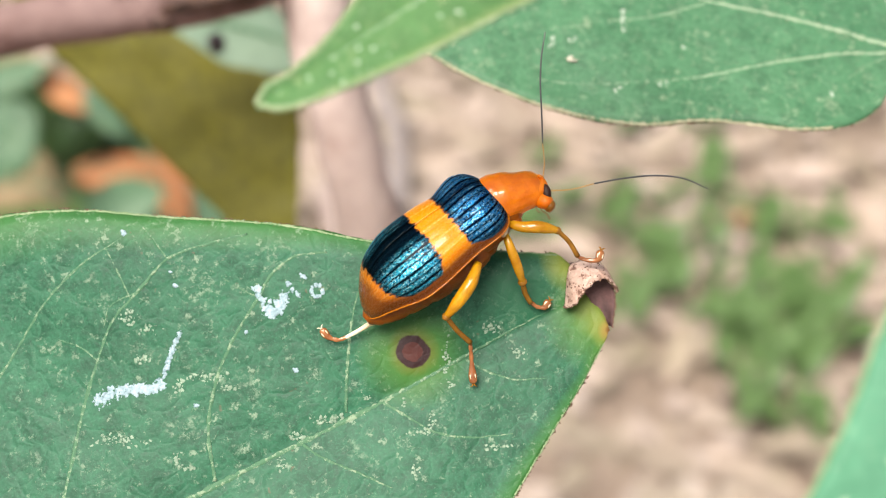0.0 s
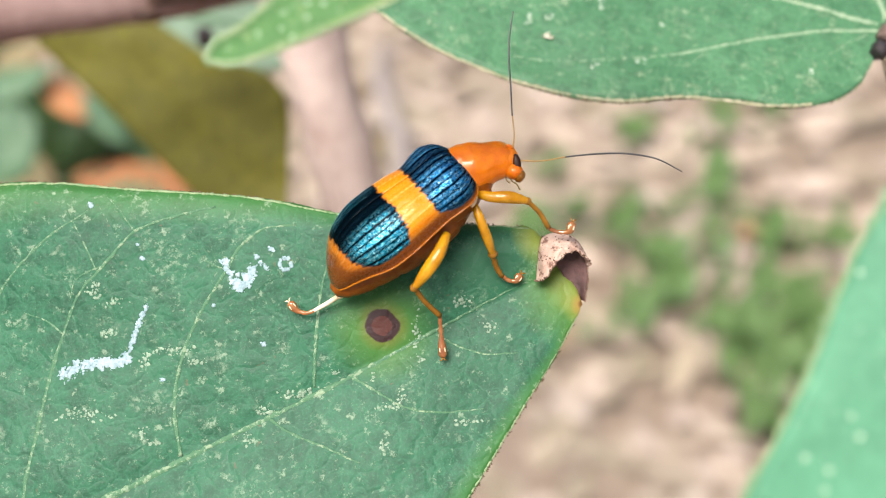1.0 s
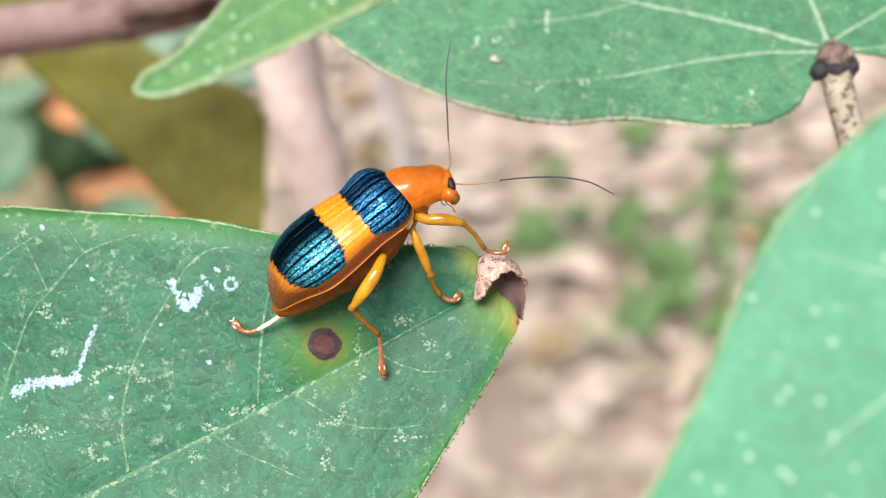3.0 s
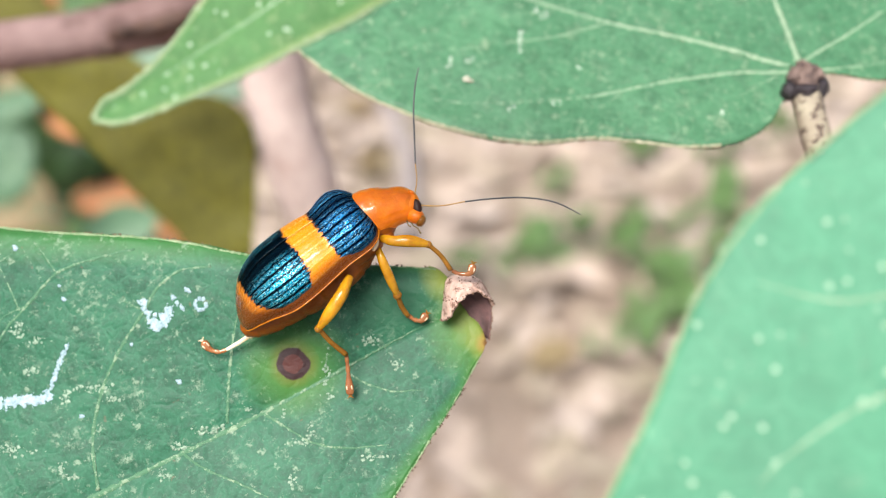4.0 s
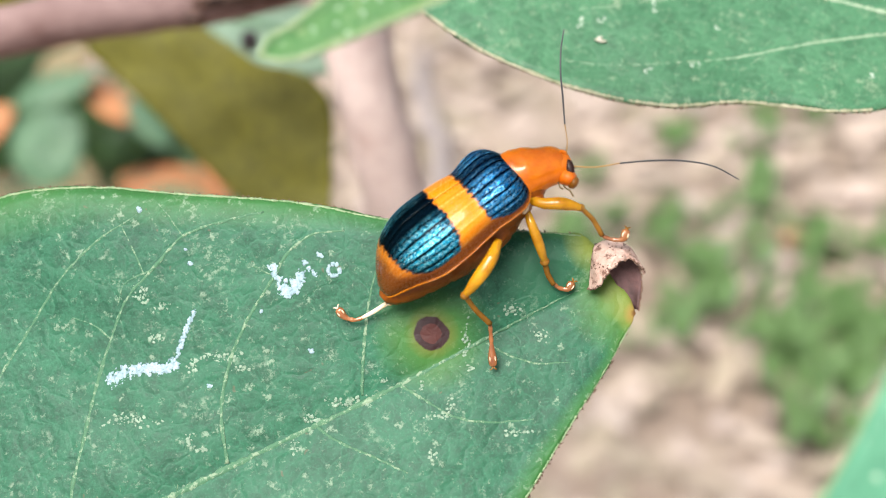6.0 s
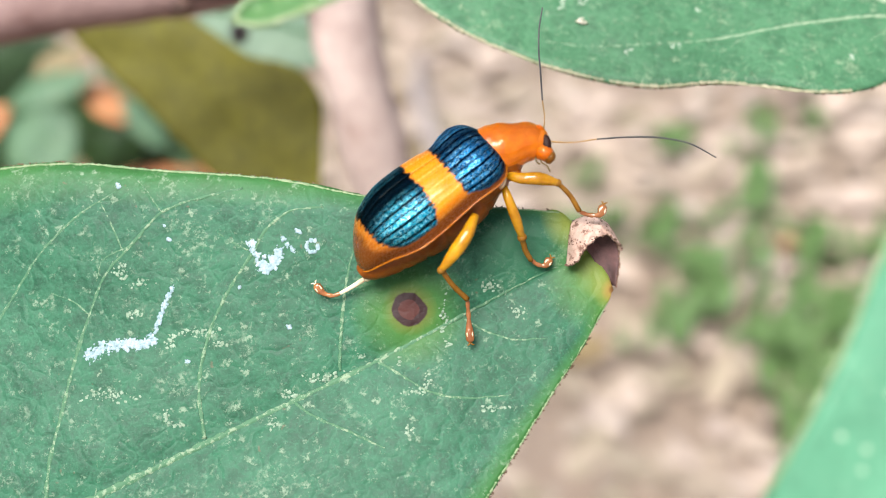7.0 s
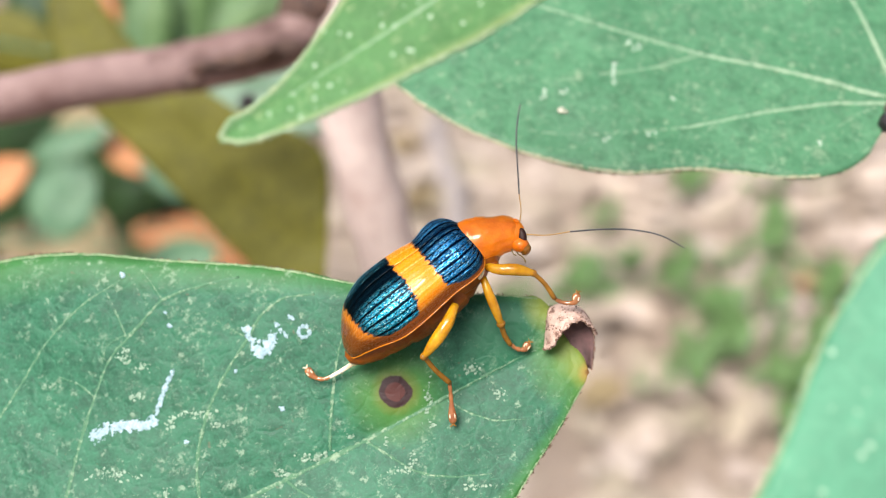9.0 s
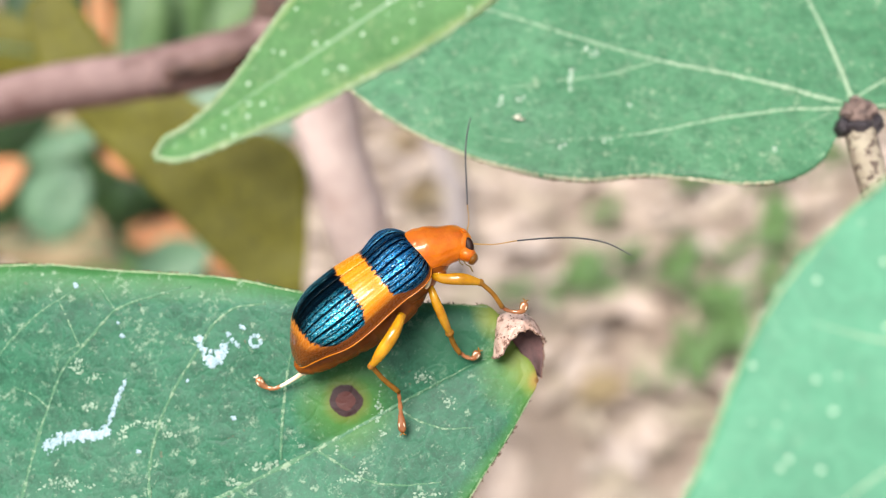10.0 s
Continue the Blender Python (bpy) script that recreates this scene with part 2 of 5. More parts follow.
rn = Nodes("vein_pale_green_scurfy")
rc = rn.mix(rn.noise(900, 3), (0.04372, 0.1272, 0.06201), (0.07553, 0.163, 0.08348))
rc = rn.mix(rn.ramp(rn.noise(3000, 4, 0.75), (0.51, 0.0), (0.58, 0.75)), rc, (0.2544, 0.318, 0.2067))
rn.set(Base_Color=rc, Roughness=0.6, Specular_IOR_Level=0.3)
rn.bump(rn.noise(3000, 4, 0.75), 0.7, 0.0001)
rib_mat = rn.mat
rib_far = plain_material("vein_cream", (0.1352, 0.2306, 0.1272), (0.2624, 0.326, 0.2107), 1800, 0.5, 0.5, 0.00008)
margin_mat = plain_material("leaf_margin_cream", (0.101, 0.182, 0.0676), (0.257, 0.297, 0.162), 1500, 0.6, 0.6, 0.00008)
margin_far = plain_material("leaf_margin_buff", (0.1908, 0.1988, 0.1034), (0.3975, 0.3498, 0.2385), 1900, 0.6, 0.6, 0.00008)
hair_mat = plain_material("hair_brown", (0.05565, 0.02783, 0.0159), (0.1908, 0.1192, 0.0636), 4000, 0.6)

# the leaf under the beetle: its tip at the dried curl, its midrib running down to the lower left
TIP_U, TIP_V = 925, 545
main_m = frame_at(place(TIP_U, TIP_V, 1.0), turned(0.891, 0.455, -0.03), turned(-0.05, 0.09, 1.0))


def main_bowl(s, b):
    """The lower half of the leaf turns up to the sky."""
    return 0.0003 * max(0.0, 0.455 * s - 0.891 * b) ** 2


def main_relief(s, b):
    top = max(0.0, b - (main_up(s) - 60))
    low = max(0.0, -b - (-main_low(s) - 40))
    return (-0.0040 * top * top - 0.0025 * low * low + 6 * noise.noise(Vector((s * 0.006, b * 0.006, 0.3)))
            + 1.6 * noise.noise(Vector((s * 0.02, b * 0.02, 4.3))) - 14 * math.exp(-abs(b) / 55) - 0.00004 * s * s + main_bowl(s, b))


MAIN_UPPER = [(12, 0), (17, 6), (21, 20), (25, 45), (30, 70), (38, 86), (60, 99), (90, 117), (131, 141), (220, 194), (314, 254), (393, 319), (485, 382), (588, 443), (676, 494), (762, 549), (859, 592), (1100, 610), (1500, 480), (1800, 60)]
MAIN_LOWER = [(12, 0), (14, -30), (17, -62), (24, -76), (40, -88), (64, -102), (93, -124), (138, -151), (201, -186), (282, -234), (350, -275), (520, -370), (800, -520), (1100, -590), (1500, -460), (1800, -60)]
main_up, main_low = smooth_curve(MAIN_UPPER), smooth_curve(MAIN_LOWER)


def main_local(u, v):
    """Where a spot of the sheet lies on the main leaf, as s and b."""
    s, b = 0.0, 0.0
    for _ in range(3):
        k = 1 - main_bowl(s, b) / 1893
        du, dv = 784 + (u - 784) * k - TIP_U, 441 + (v - 441) * k - TIP_V
        s, b = -(du * 0.891 - dv * 0.455), -du * 0.455 - dv * 0.891
    return s, b


def main_point(u, v, lift=0.0):
    s, b = main_local(u, v)
    return main_m @ (Vector((-s, b, main_relief(s, b) + lift)) * U)


def stain_point(u, v):
    s, b = main_local(u, v)
    return Vector((-s, b, main_relief(s, b))) * U


DARK, PALE = (0.01579, 0.0854, 0.04132), (0.02571, 0.1195, 0.05935)
# rim: a yellow-green margin that also paints light on the rolled edge
main_mat = leaf_material(
    "leaf_green_scabbed", DARK, PALE, (0.30, 0.375, 0.26), 0.48, 0.66, rim=(0.05962, 0.167, 0.03578), spec=0.24, cell=640, relief=0.46, stains=(
        (stain_point(599, 653), ((18 * U, (0.07553, 0.02067, 0.0159), 1), (31 * U, (0.03021, 0.01113, 0.01113), 1), (48 * U, (0.1431, 0.1272, 0.0159), 0.9), (105 * U, (0.05962, 0.159, 0.01988), 0.8))),
        (stain_point(930, 588), ((56 * U, (0.2067, 0.2385, 0.0477), 0.55), (112 * U, (0.08745, 0.1908, 0.02385), 0.7))),
        (stain_point(782, 545), ((78 * U, (0.02226, 0.1018, 0.04929), 0.9),)),
        (stain_point(874, 500), ((60 * U, (0.2544, 0.2862, 0.0477), 0.85),)),
        (stain_point(876, 470), ((30 * U, (0.3339, 0.2226, 0.0477), 0.8),)),
        (stain_point(908, 566), ((40 * U, (0.2067, 0.2385, 0.0318), 0.45),)),
        (stain_point(940, 618), ((8 * U, (0.16, 0.05, 0.02), 0.7), (22 * U, (0.38, 0.19, 0.06), 0.55), (40 * U, (0.30, 0.27, 0.05), 0.4))),
    ))
main_leaf = Leaf("leaf", main_m, "broad scabbed green leaf with brown spot and dried curled tip", MAIN_UPPER, MAIN_LOWER, 1800, main_relief, main_mat, rib_mat, nu=170, nv=56, start=12.0)


def main_vein(name, pts, radii, n=24):
    return main_leaf.vein(name, [main_local(u, v) for u, v in pts], [r * 0.95 for r in radii], n * 3, lift=-0.2, crumb=0.5, flat=0.3)


main_leaf.vein("midrib", [(1800, 0), (1200, 4), (700, 2), (400, -2), (250, 4), (90, 6), (40, 4)], [18, 12, 7.6, 5.2, 4.0, 0.8], 260, lift=-0.3, crumb=0.5, flat=0.3)
main_vein("vein", [(252, 880), (243, 780), (262, 690), (298, 612), (330, 560), (352, 520), (392, 488), (450, 480)], [3.6, 3.24, 2.88, 2.52, 1.8])
main_vein("vein", [(-22, 1022), (-14, 930), (5, 845), (25, 750), (50, 665), (78, 595), (120, 548), (172, 490), (240, 465), (310, 448)], [3.6, 3.24, 2.88, 2.52, 1.8])
main_vein("vein", [(482, 760), (484, 700), (488, 650), (494, 600), (510, 540), (540, 500)], [2.88, 2.52, 2.16, 1.44])
main_vein("vein", [(545, 742), (590, 768), (640, 795), (700, 803), (770, 797)], [2.88, 2.16, 1.8, 1.08])
main_vein("vein", [(690, 668), (730, 690), (775, 703), (830, 700)], [2.16, 1.8, 1.08])
main_vein("vein", [(405, 815), (440, 838), (490, 858), (560, 890)], [2.52, 2.16, 1.44])
main_vein("vein", [(-240, 1120), (-215, 900), (-160, 760), (-90, 640), (-40, 560), (20, 500), (90, 452)], [3.6, 2.88, 2.16, 1.44])
main_vein("vein", [(108, 562), (88, 520), (62, 472)], [1.73, 1.15], 10)
main_vein("vein", [(172, 492), (140, 450), (120, 430)], [1.58, 1.01], 10)
main_vein("vein", [(335, 560), (302, 545), (270, 525)], [1.58, 1.01], 10)
main_vein("vein", [(50, 668), (20, 645), (-20, 630)], [1.73, 1.01], 10)
main_vein("vein", [(120, 548), (70, 575), (60, 610)], [1.44, 0.86], 10)
rnd = random.Random(21)
for i in range(14):
    s0, side = rnd.uniform(110, 1000), rnd.choice((1, -1))
    reach = rnd.uniform(0.12, 0.32) * main_leaf.edge(s0, side)
    if s0 < 560 and side > 0 or s0 < 260:
        continue
    b0 = 0.0
    main_leaf.vein("vein", [(s0, b0), (s0 - 0.35 * abs(reach) + rnd.uniform(-9, 9), b0 + reach * 0.5), (s0 - abs(reach) * rnd.uniform(0.3, 0.9), b0 + reach)], [1.3, 1.0, 0.6], 10)
main_leaf.hairs(hair_mat, 520, 5.0, 0.025, 0.62)
for side in (1, -0.999):
    main_leaf.vein("margin", [(s, main_leaf.edge(s, side * 0.997)) for s in (36, 90, 180, 300, 450, 600, 760, 900, 1100)], [2.0, 2.5, 2.5, 2.4] if side > 0 else [1.4, 1.8, 2.0], 520, material=margin_mat, crumb=0.55)
mb = main_m.inverted()
part("petiole", limb([mb @ place(*p) for p in ((-672, 1364, 1.0), (-500, 1420, 1.5), (200, 1150, 2.4), (665, 600, 2.40))], [20 * U, 26 * U, 36 * U], 30, 10), rib_mat, main_leaf.root)


# crusts of cream scab, thickest beside the midrib
scab_mat = plain_material("scab_cream", (0.17, 0.24, 0.16), (0.30, 0.38, 0.28), 2600, 0.75, 0.7, 0.0001)
rnd = random.Random(17)
bm = bmesh.new()
for u, v, du, dv in ((658, 668, 12, 66), (666, 712, 14, 10), (735, 612, 40, 14), (782, 655, 26, 22), (517, 732, 14, 16), (583, 745, 6, 18), (462, 770, 64, 16), (398, 800, 26, 14), (610, 794, 26, 10), (631, 772, 12, 28), (742, 820, 38, 10),
                     (85, 808, 72, 16), (240, 698, 72, 14), (276, 714, 30, 12), (192, 716, 18, 26), (207, 858, 20, 12), (188, 840, 16, 22), (106, 590, 20, 30), (136, 612, 34, 12), (130, 664, 30, 16), (370, 850, 16, 22), (602, 858, 10, 18)):
    for i in range(int(6 + du * dv * 0.045)):
        s0, b0 = main_local(u + rnd.gauss(0, 0.30) * du, v + rnd.gauss(0, 0.30) * dv)
        r, a = 0.7 + 2.3 * rnd.random() ** 2, rnd.random() * 6.28
        blob(bm, main_leaf.at(s0, b0, 3.5), [Vector((0, 0, 0.45 * U)), Vector((math.cos(a), math.sin(a), 0)) * r * 1.4 * U, Vector((-math.sin(a), math.cos(a), 0)) * r * U], 0.8, 4, 8, i * 0.7)
part("scab_crust", bm, scab_mat, main_leaf.root, "crusty cream scabs on the leaf", kind="stuff")


def leaf_plane(u, v, z, tip_way, normal):
    """A leaf's pose with its tip at u, v, z, and the way from the sheet to its own s and b."""
    m = frame_at(place(u, v, z), turned(*tip_way), turned(*normal))
    back = m.inverted()
    n = m.to_3x3().col[2]

    def local(u2, v2):
        way = place(u2, v2) - REF.translation
        p = back @ (REF.translation + way * ((m.translation - REF.translation).dot(n) / way.dot(n)))
        return -p.x / U, p.y / U

    return m, local


# the dried tip, rolled over into a hood
cn = Nodes("dried_leaf_pinkish_cream")
cc = cn.mix(cn.ramp(cn.noise(900, 5, 0.65), (0.3, 0.0), (0.65, 1.0)), (0.43, 0.25, 0.19), (0.72, 0.51, 0.42))
cc = cn.mix(cn.ramp(cn.noise(1900, 4, 0.75), (0.39, 0.85), (0.45, 0.0)), cc, (0.19, 0.085, 0.06))
cn.set(Base_Color=cc, Roughness=0.7)
cn.bump(cn.noise(2200, 5, 0.7), 0.9, 0.00025)
curl_out = cn.mat
curl_in = plain_material("dried_leaf_purple_brown", (0.03578, 0.0159, 0.0159), (0.1431, 0.06758, 0.0636), 900, 0.7, 0.6, 0.00012)
back_m = main_m.inverted()


RIM = [smooth_curve(c) for c in (((0, 861), (0.2, 877), (0.35, 890), (0.5, 906), (0.68, 927), (0.85, 946), (1, 957)), ((0, 577), (0.2, 572), (0.35, 553), (0.5, 537), (0.68, 528), (0.85, 538), (1, 551)))]
CROWN = [smooth_curve(c) for c in (((0, 867), (0.2, 871), (0.35, 883), (0.5, 897), (0.68, 915), (0.85, 931), (1, 942)), ((0, 522), (0.2, 505), (0.35, 497), (0.5, 494), (0.68, 497), (0.85, 506), (1, 520)))]


def hood_at(t, q):
    """A point of the hood: t from its crown to its rim, q round it."""
    n = noise.noise(Vector((t * 2.5, q * 6.0, 7.0)))
    dent = noise.noise(Vector((t * 5, q * 16, 1.0)))
    ragged = (3.0 * noise.noise(Vector((q * 17, 3.0, 0.5))) + 2.2 * noise.noise(Vector((q * 45, 8.0, 0.5)))) * t ** 4
    u = CROWN[0](q) + (RIM[0](q) - CROWN[0](q)) * t + 2.0 * dent * t
    v = CROWN[1](q) + (RIM[1](q) - CROWN[1](q)) * t + ragged
    arch = math.sin(math.pi * min(1.0, max(0.0, 0.04 + 0.94 * q))) ** 0.8
    return back_m @ place(u, v, 0.9985 - arch * (0.008 + 0.022 * math.sin(t * 1.75)) - 0.0016 * n - 0.0022 * dent * t)


def hood():
    """A half cone that opens towards the lower right, its rim ragged."""
    bm = bmesh.new()
    rows = []
    for i in range(19):
        t = i / 18
        row = []
        for k in range(49):
            row.append(bm.verts.new(hood_at(t, k / 48)))
        rows.append(row)
    for a, b in zip(rows, rows[1:]):
        for k in range(48):
            bm.faces.new((a[k], a[k + 1], b[k + 1], b[k]))
    return bm


dried = part("dried_tip", hood(), curl_out, main_leaf.root, "dry pinkish-tan rolled leaf tip")
dried.modifiers.new("thickness", "SOLIDIFY").thickness = 4 * U
bm = bmesh.new()
rows = []
for i in range(15):
    t = i / 14
    left, right = 872 + 66 * t ** 1.25, 925 + 30 * math.sin(min(1.0, t * 1.5) * 1.57) - 8 * t * t
    rows.append([bm.verts.new(back_m @ place(left + (right - left) * k / 9 + 2 * noise.noise(Vector((i, k, 2.0))), 500 + 112 * t - 6 * (1 - k / 9) * t + 2 * noise.noise(Vector((i * 0.7, k * 0.8, 5.0))), 1.004 - 0.007 * (k / 9) ** 3)) for k in range(10)])
for a, b in zip(rows, rows[1:]):
    for k in range(9):
        bm.faces.new((a[k], a[k + 1], b[k + 1], b[k]))
edge_bits = [(r[9].co.copy(), 2.2) for r in rows[3:]] + [((rows[i][9].co + rows[i + 1][9].co) / 2, 1.6) for i in range(3, 14)]
inner = part("dried_margin", bm, curl_in, main_leaf.root, "dead purple-brown leaf margin inside the curl")
inner.modifiers.new("thickness", "SOLIDIFY").thickness = 3 * U

# dark crumbs along the torn rim
rnd = random.Random(5)
bm = bmesh.new()
for p, r in edge_bits + [(hood_at(1.0, rnd.random()), rnd.uniform(0.8, 2.0)) for _ in range(46)] + [(hood_at(rnd.random(), rnd.random()), rnd.uniform(0.6, 1.6)) for _ in range(46)]:
    blob(bm, p + Vector((rnd.uniform(-1, 1), rnd.uniform(-1, 1), 1.0)) * U, [Vector((r, 0, 0)) * U, Vector((0, r, 0)) * U, Vector((0, 0, r)) * U], 0.5, 4, 6, rnd.random() * 9)
part("rim_crumbs", bm, plain_material("crumbs_rust_brown", (0.0795, 0.03578, 0.02385), (0.2703, 0.1511, 0.1034), 3000, 0.8), main_leaf.root, "rust-brown crumbs along the dry rim", kind="stuff")

# the leaf whose pointed tip hangs in front
tip_mat = leaf_material("leaf_green_hairy", (0.0551, 0.148, 0.0369), (0.0876, 0.209, 0.0623), (0.487, 0.514, 0.267), 0.6, 0.3, through=0.25, cell=900, knobs=0.9, relief=0.3, mottle=0.4, bead=(1650, 0.17), rim=(0.308, 0.358, 0.14), spec=0.3)
tip_m, tip_local = leaf_plane(264, 224, 0.741, (-0.82, -0.57, 0.02), (0.10, 0.35, 1.0))
TIP_A = [tip_local(u, v) for u, v in ((264, 222), (288, 227), (395, 199), (498, 157), (640, 83), (770, 12), (880, -62), (960, -150), (985, -262))]
TIP_B = [tip_local(u, v) for u, v in ((264, 222), (272, 204), (330, 161), (389, 105), (425, 57), (463, 0), (540, -110), (690, -235), (975, -280))]
tip_leaf = Leaf("leaf", tip_m, "pointed green leaf tip with pale margin before the branch", TIP_A, TIP_B, TIP_A[-1][0],
                lambda s, b: -0.0016 * b * b + 4 * noise.noise(Vector((s * 0.01, b * 0.01, 2.0))) - 6 * math.exp(-abs(b) / 20), tip_mat, rib_far, nu=80, nv=24)
tip_leaf.vein("midrib", [(TIP_A[-1][0], 0), (500, 10), (250, 8), (100, 4), (8, 0)], [5, 3, 2.2, 1.6, 1], 40)
for s0, side, far in ((470, 1, 50), (420, -1, 40), (330, 1, 48), (210, 1, 38)):
    tip_leaf.vein("vein", [(s0, 4), (s0 - 35, 4 + side * far * 0.5), (s0 - 80, 4 + side * far)], [1.4, 1.1, 0.6], 10)
# a pale, slightly thickened margin
for side in (1, -1):
    pts = [(s, tip_leaf.edge(s, side * 0.99)) for s in (2, 20, 60, 120, 200, 300, 420, 560)]
    tip_leaf.vein("margin", pts, [3.8, 3.4, 3.0, 2.8], 160, material=margin_mat, crumb=0.5)
tb = tip_m.inverted()
part("petiole", limb([tip_leaf.at(TIP_A[-1][0] - 12, 0), tb @ place(1010, -330, 1.0), tb @ place(800, -480, 1.6), tb @ place(470, -400, 1.81)], [7 * U, 9 * U, 16 * U, 22 * U], 30, 10), rib_far, tip_leaf.root)
tip_leaf.hairs(rib_far, 160, 4.5, 0.0, 0.6, 5)

# the leaf behind, spread from a dark node
upper_mat = leaf_material("leaf_green_even", (0.047, 0.137, 0.0644), (0.0746, 0.191, 0.0922), (0.341, 0.413, 0.263), 0.5, 0.55, through=0.15, cell=700, relief=0.6, mottle=0.8)
up_m, up_local = leaf_plane(540, -40, 1.235, (-0.982, 0.188, -0.12), (-0.109, 0.53, 1.0))
UP_A = [up_local(u, v) for u, v in ((540, -40), (560, 40), (600, 98), (650, 140), (700, 170), (780, 206), (870, 238), (960, 259), (1035, 265), (1130, 257), (1240, 263), (1305, 274), (1362, 268), (1417, 246), (1456, 207), (1474, 165), (1500, 150), (1650, 150), (1790, 90))]
UP_A[0] = (0, 0)
UP_B = [(0, 0), (60, -110), (200, -260), (480, -420), (860, -470), (1200, -420), (1400, -260), (UP_A[-1][0], -60)]
upper_leaf = Leaf("leaf", up_m, "broad matt green leaf with cream veins spreading from a dark node", UP_A, UP_B, UP_A[-1][0],
                  lambda s, b: 8 * noise.noise(Vector((s * 0.006, b * 0.006, 9.0))) + 2.5 * noise.noise(Vector((s * 0.02, b * 0.02, 1.0))), upper_mat, rib_far, nu=110, nv=30)
for pts, r in (
        (((1478, 140), (1400, 139), (1300, 150), (1150, 175), (1040, 190), (930, 194), (830, 184)), [7, 6, 4.5, 3, 2]),
        (((1472, 128), (1350, 95), (1150, 50), (980, 2), (800, -60)), [9, 8, 6, 5, 4]),
        (((1150, 50), (1060, 76), (960, 90), (880, 98), (790, 98)), [4, 3, 2.5, 2]),
        (((1490, 118), (1462, 50), (1440, 0), (1400, -80)), [10, 8, 6, 5]),
        (((1500, 118), (1530, 100), (1568, 78), (1640, 30)), [6, 5, 4]),
        (((1510, 138), (1568, 133), (1650, 120)), [5, 4, 3]),
        (((1455, 145), (1420, 160), (1380, 185)), [3, 2.5, 1.5]),
        (((1180, 172), (1140, 200), (1110, 225)), [2.2, 1.2]),
        (((960, 195), (930, 215), (900, 228)), [2.2, 1.2])):
    upper_leaf.vein("vein", [up_local(u, v) for u, v in pts], [0.56 * x for x in r], 160, crumb=0.6)
UPE = [up_local(u, v) for u, v in ((570, 60), (600, 98), (700, 170), (870, 238), (1035, 265), (1130, 257), (1305, 272), (1355, 264))]
upper_leaf.vein("margin", [(s, upper_leaf.edge(s, 0.995)) for s, _ in UPE], [2.6, 3, 2.6], 260, material=margin_far, crumb=0.8)
upper_leaf.hairs(hair_mat, 420, 4.8, 0.02, 0.97, 3)
upper_leaf.hairs(margin_far, 300, 5.0, 0.02, 0.97, 4)
node_mat = plain_material("node_dark_purple", (0.00954, 0.00636, 0.00954), (0.03975, 0.02703, 0.03021), 1500, 0.45, 0.8, 0.0002)
pn = Nodes("petiole_rusty_scurf")
pc = pn.mix(pn.noise(1200, 4), (0.22, 0.165, 0.12), (0.36, 0.31, 0.22))
pc = pn.mix(pn.ramp(pn.noise(1900, 5, 0.7), (0.42, 0.9), (0.47, 0.0)), pc, (0.055, 0.028, 0.02))
pn.set(Base_Color=pc, Roughness=0.75)
pn.bump(pn.noise(2500, 4), 0.8, 0.0002)
petiole_mat = pn.mat
scurf_mat = plain_material("scurf_brown", (0.0676, 0.0432, 0.0394), (0.27, 0.178, 0.144), 1600, 0.8, 0.9, 0.0002)
up_back = up_m.inverted()
bm = bmesh.new()
for k, (du, dv, r) in enumerate(((-10, 6, 18), (12, -2, 17), (4, 20, 22), (-18, 20, 13), (28, 10, 14), (-2, -18, 10), (18, 24, 15), (-6, 28, 13))):
    blob(bm, up_back @ place(1499 + du * 0.9, 136 + dv * 0.65, 1.136), [up_back.to_3x3() @ (turned(*w) * (q * U)) for w, q in (((0.2, 1, 0), r), ((1, -0.2, 0), r), ((0, 0, 1), 18))], 0.5, seed=k)
part("node_scurf", bm, scurf_mat, upper_leaf.root)
bm = bmesh.new()
for u, v, wide, tall, deep in ((1502, 173, 37, 19, 31), (1474, 171, 14, 20, 24), (1531, 166, 14, 22, 26)):
    blob(bm, up_back @ place(u, v, 1.136), [up_back.to_3x3() @ (turned(*w) * (q * U)) for w, q in (((0.1, 1, 0), tall), ((1, -0.1, 0), wide), ((0, 0, 1), deep))], 0.3, 14, 20, u)
part("node", bm, node_mat, upper_leaf.root, "dark purple swollen node at the leaf base")
PET = [(1503, 168, 1.138), (1514, 216, 1.134), (1535, 290, 1.128), (1568, 400, 1.13), (1640, 620, 1.2), (1720, 900, 1.4)]
part("petiole", limb([up_back @ place(*p) for p in PET], [30 * U, 29 * U, 31 * U, 38 * U, 48 * U], 24, 16), petiole_mat, upper_leaf.root, "stout petiole with rusty scurf")

# the near leaf
near_mat = leaf_material("leaf_green_near", (0.05088, 0.1709, 0.09381), (0.08109, 0.2385, 0.1352), (0.3578, 0.477, 0.318), 0.55, 0.1, through=0.10, cell=500, knobs=0.6, relief=0.3, mottle=0.4, spec=0.26, bead=(1100, 0.16))
near_m, near_local = leaf_plane(1790, 110, 0.67, (0.10, 0.97, -0.2), (-0.15, 0.45, 1.0))
NEAR_A = [near_local(u, v) for u, v in ((1790, 110), (1690, 165), (1568, 275), (1500, 328), (1432, 390), (1378, 468), (1346, 532), (1318, 600), (1292, 660), (1262, 735), (1225, 820), (1192, 885), (1130, 1000), (1160, 1250), (1500, 1500))]
NEAR_B = [near_local(u, v) for u, v in ((1790, 110), (1850, 160), (1960, 300), (2080, 600), (2050, 1000), (1900, 1350), (1600, 1500))]
NEAR_L = min(NEAR_A[-1][0], NEAR_B[-1][0])
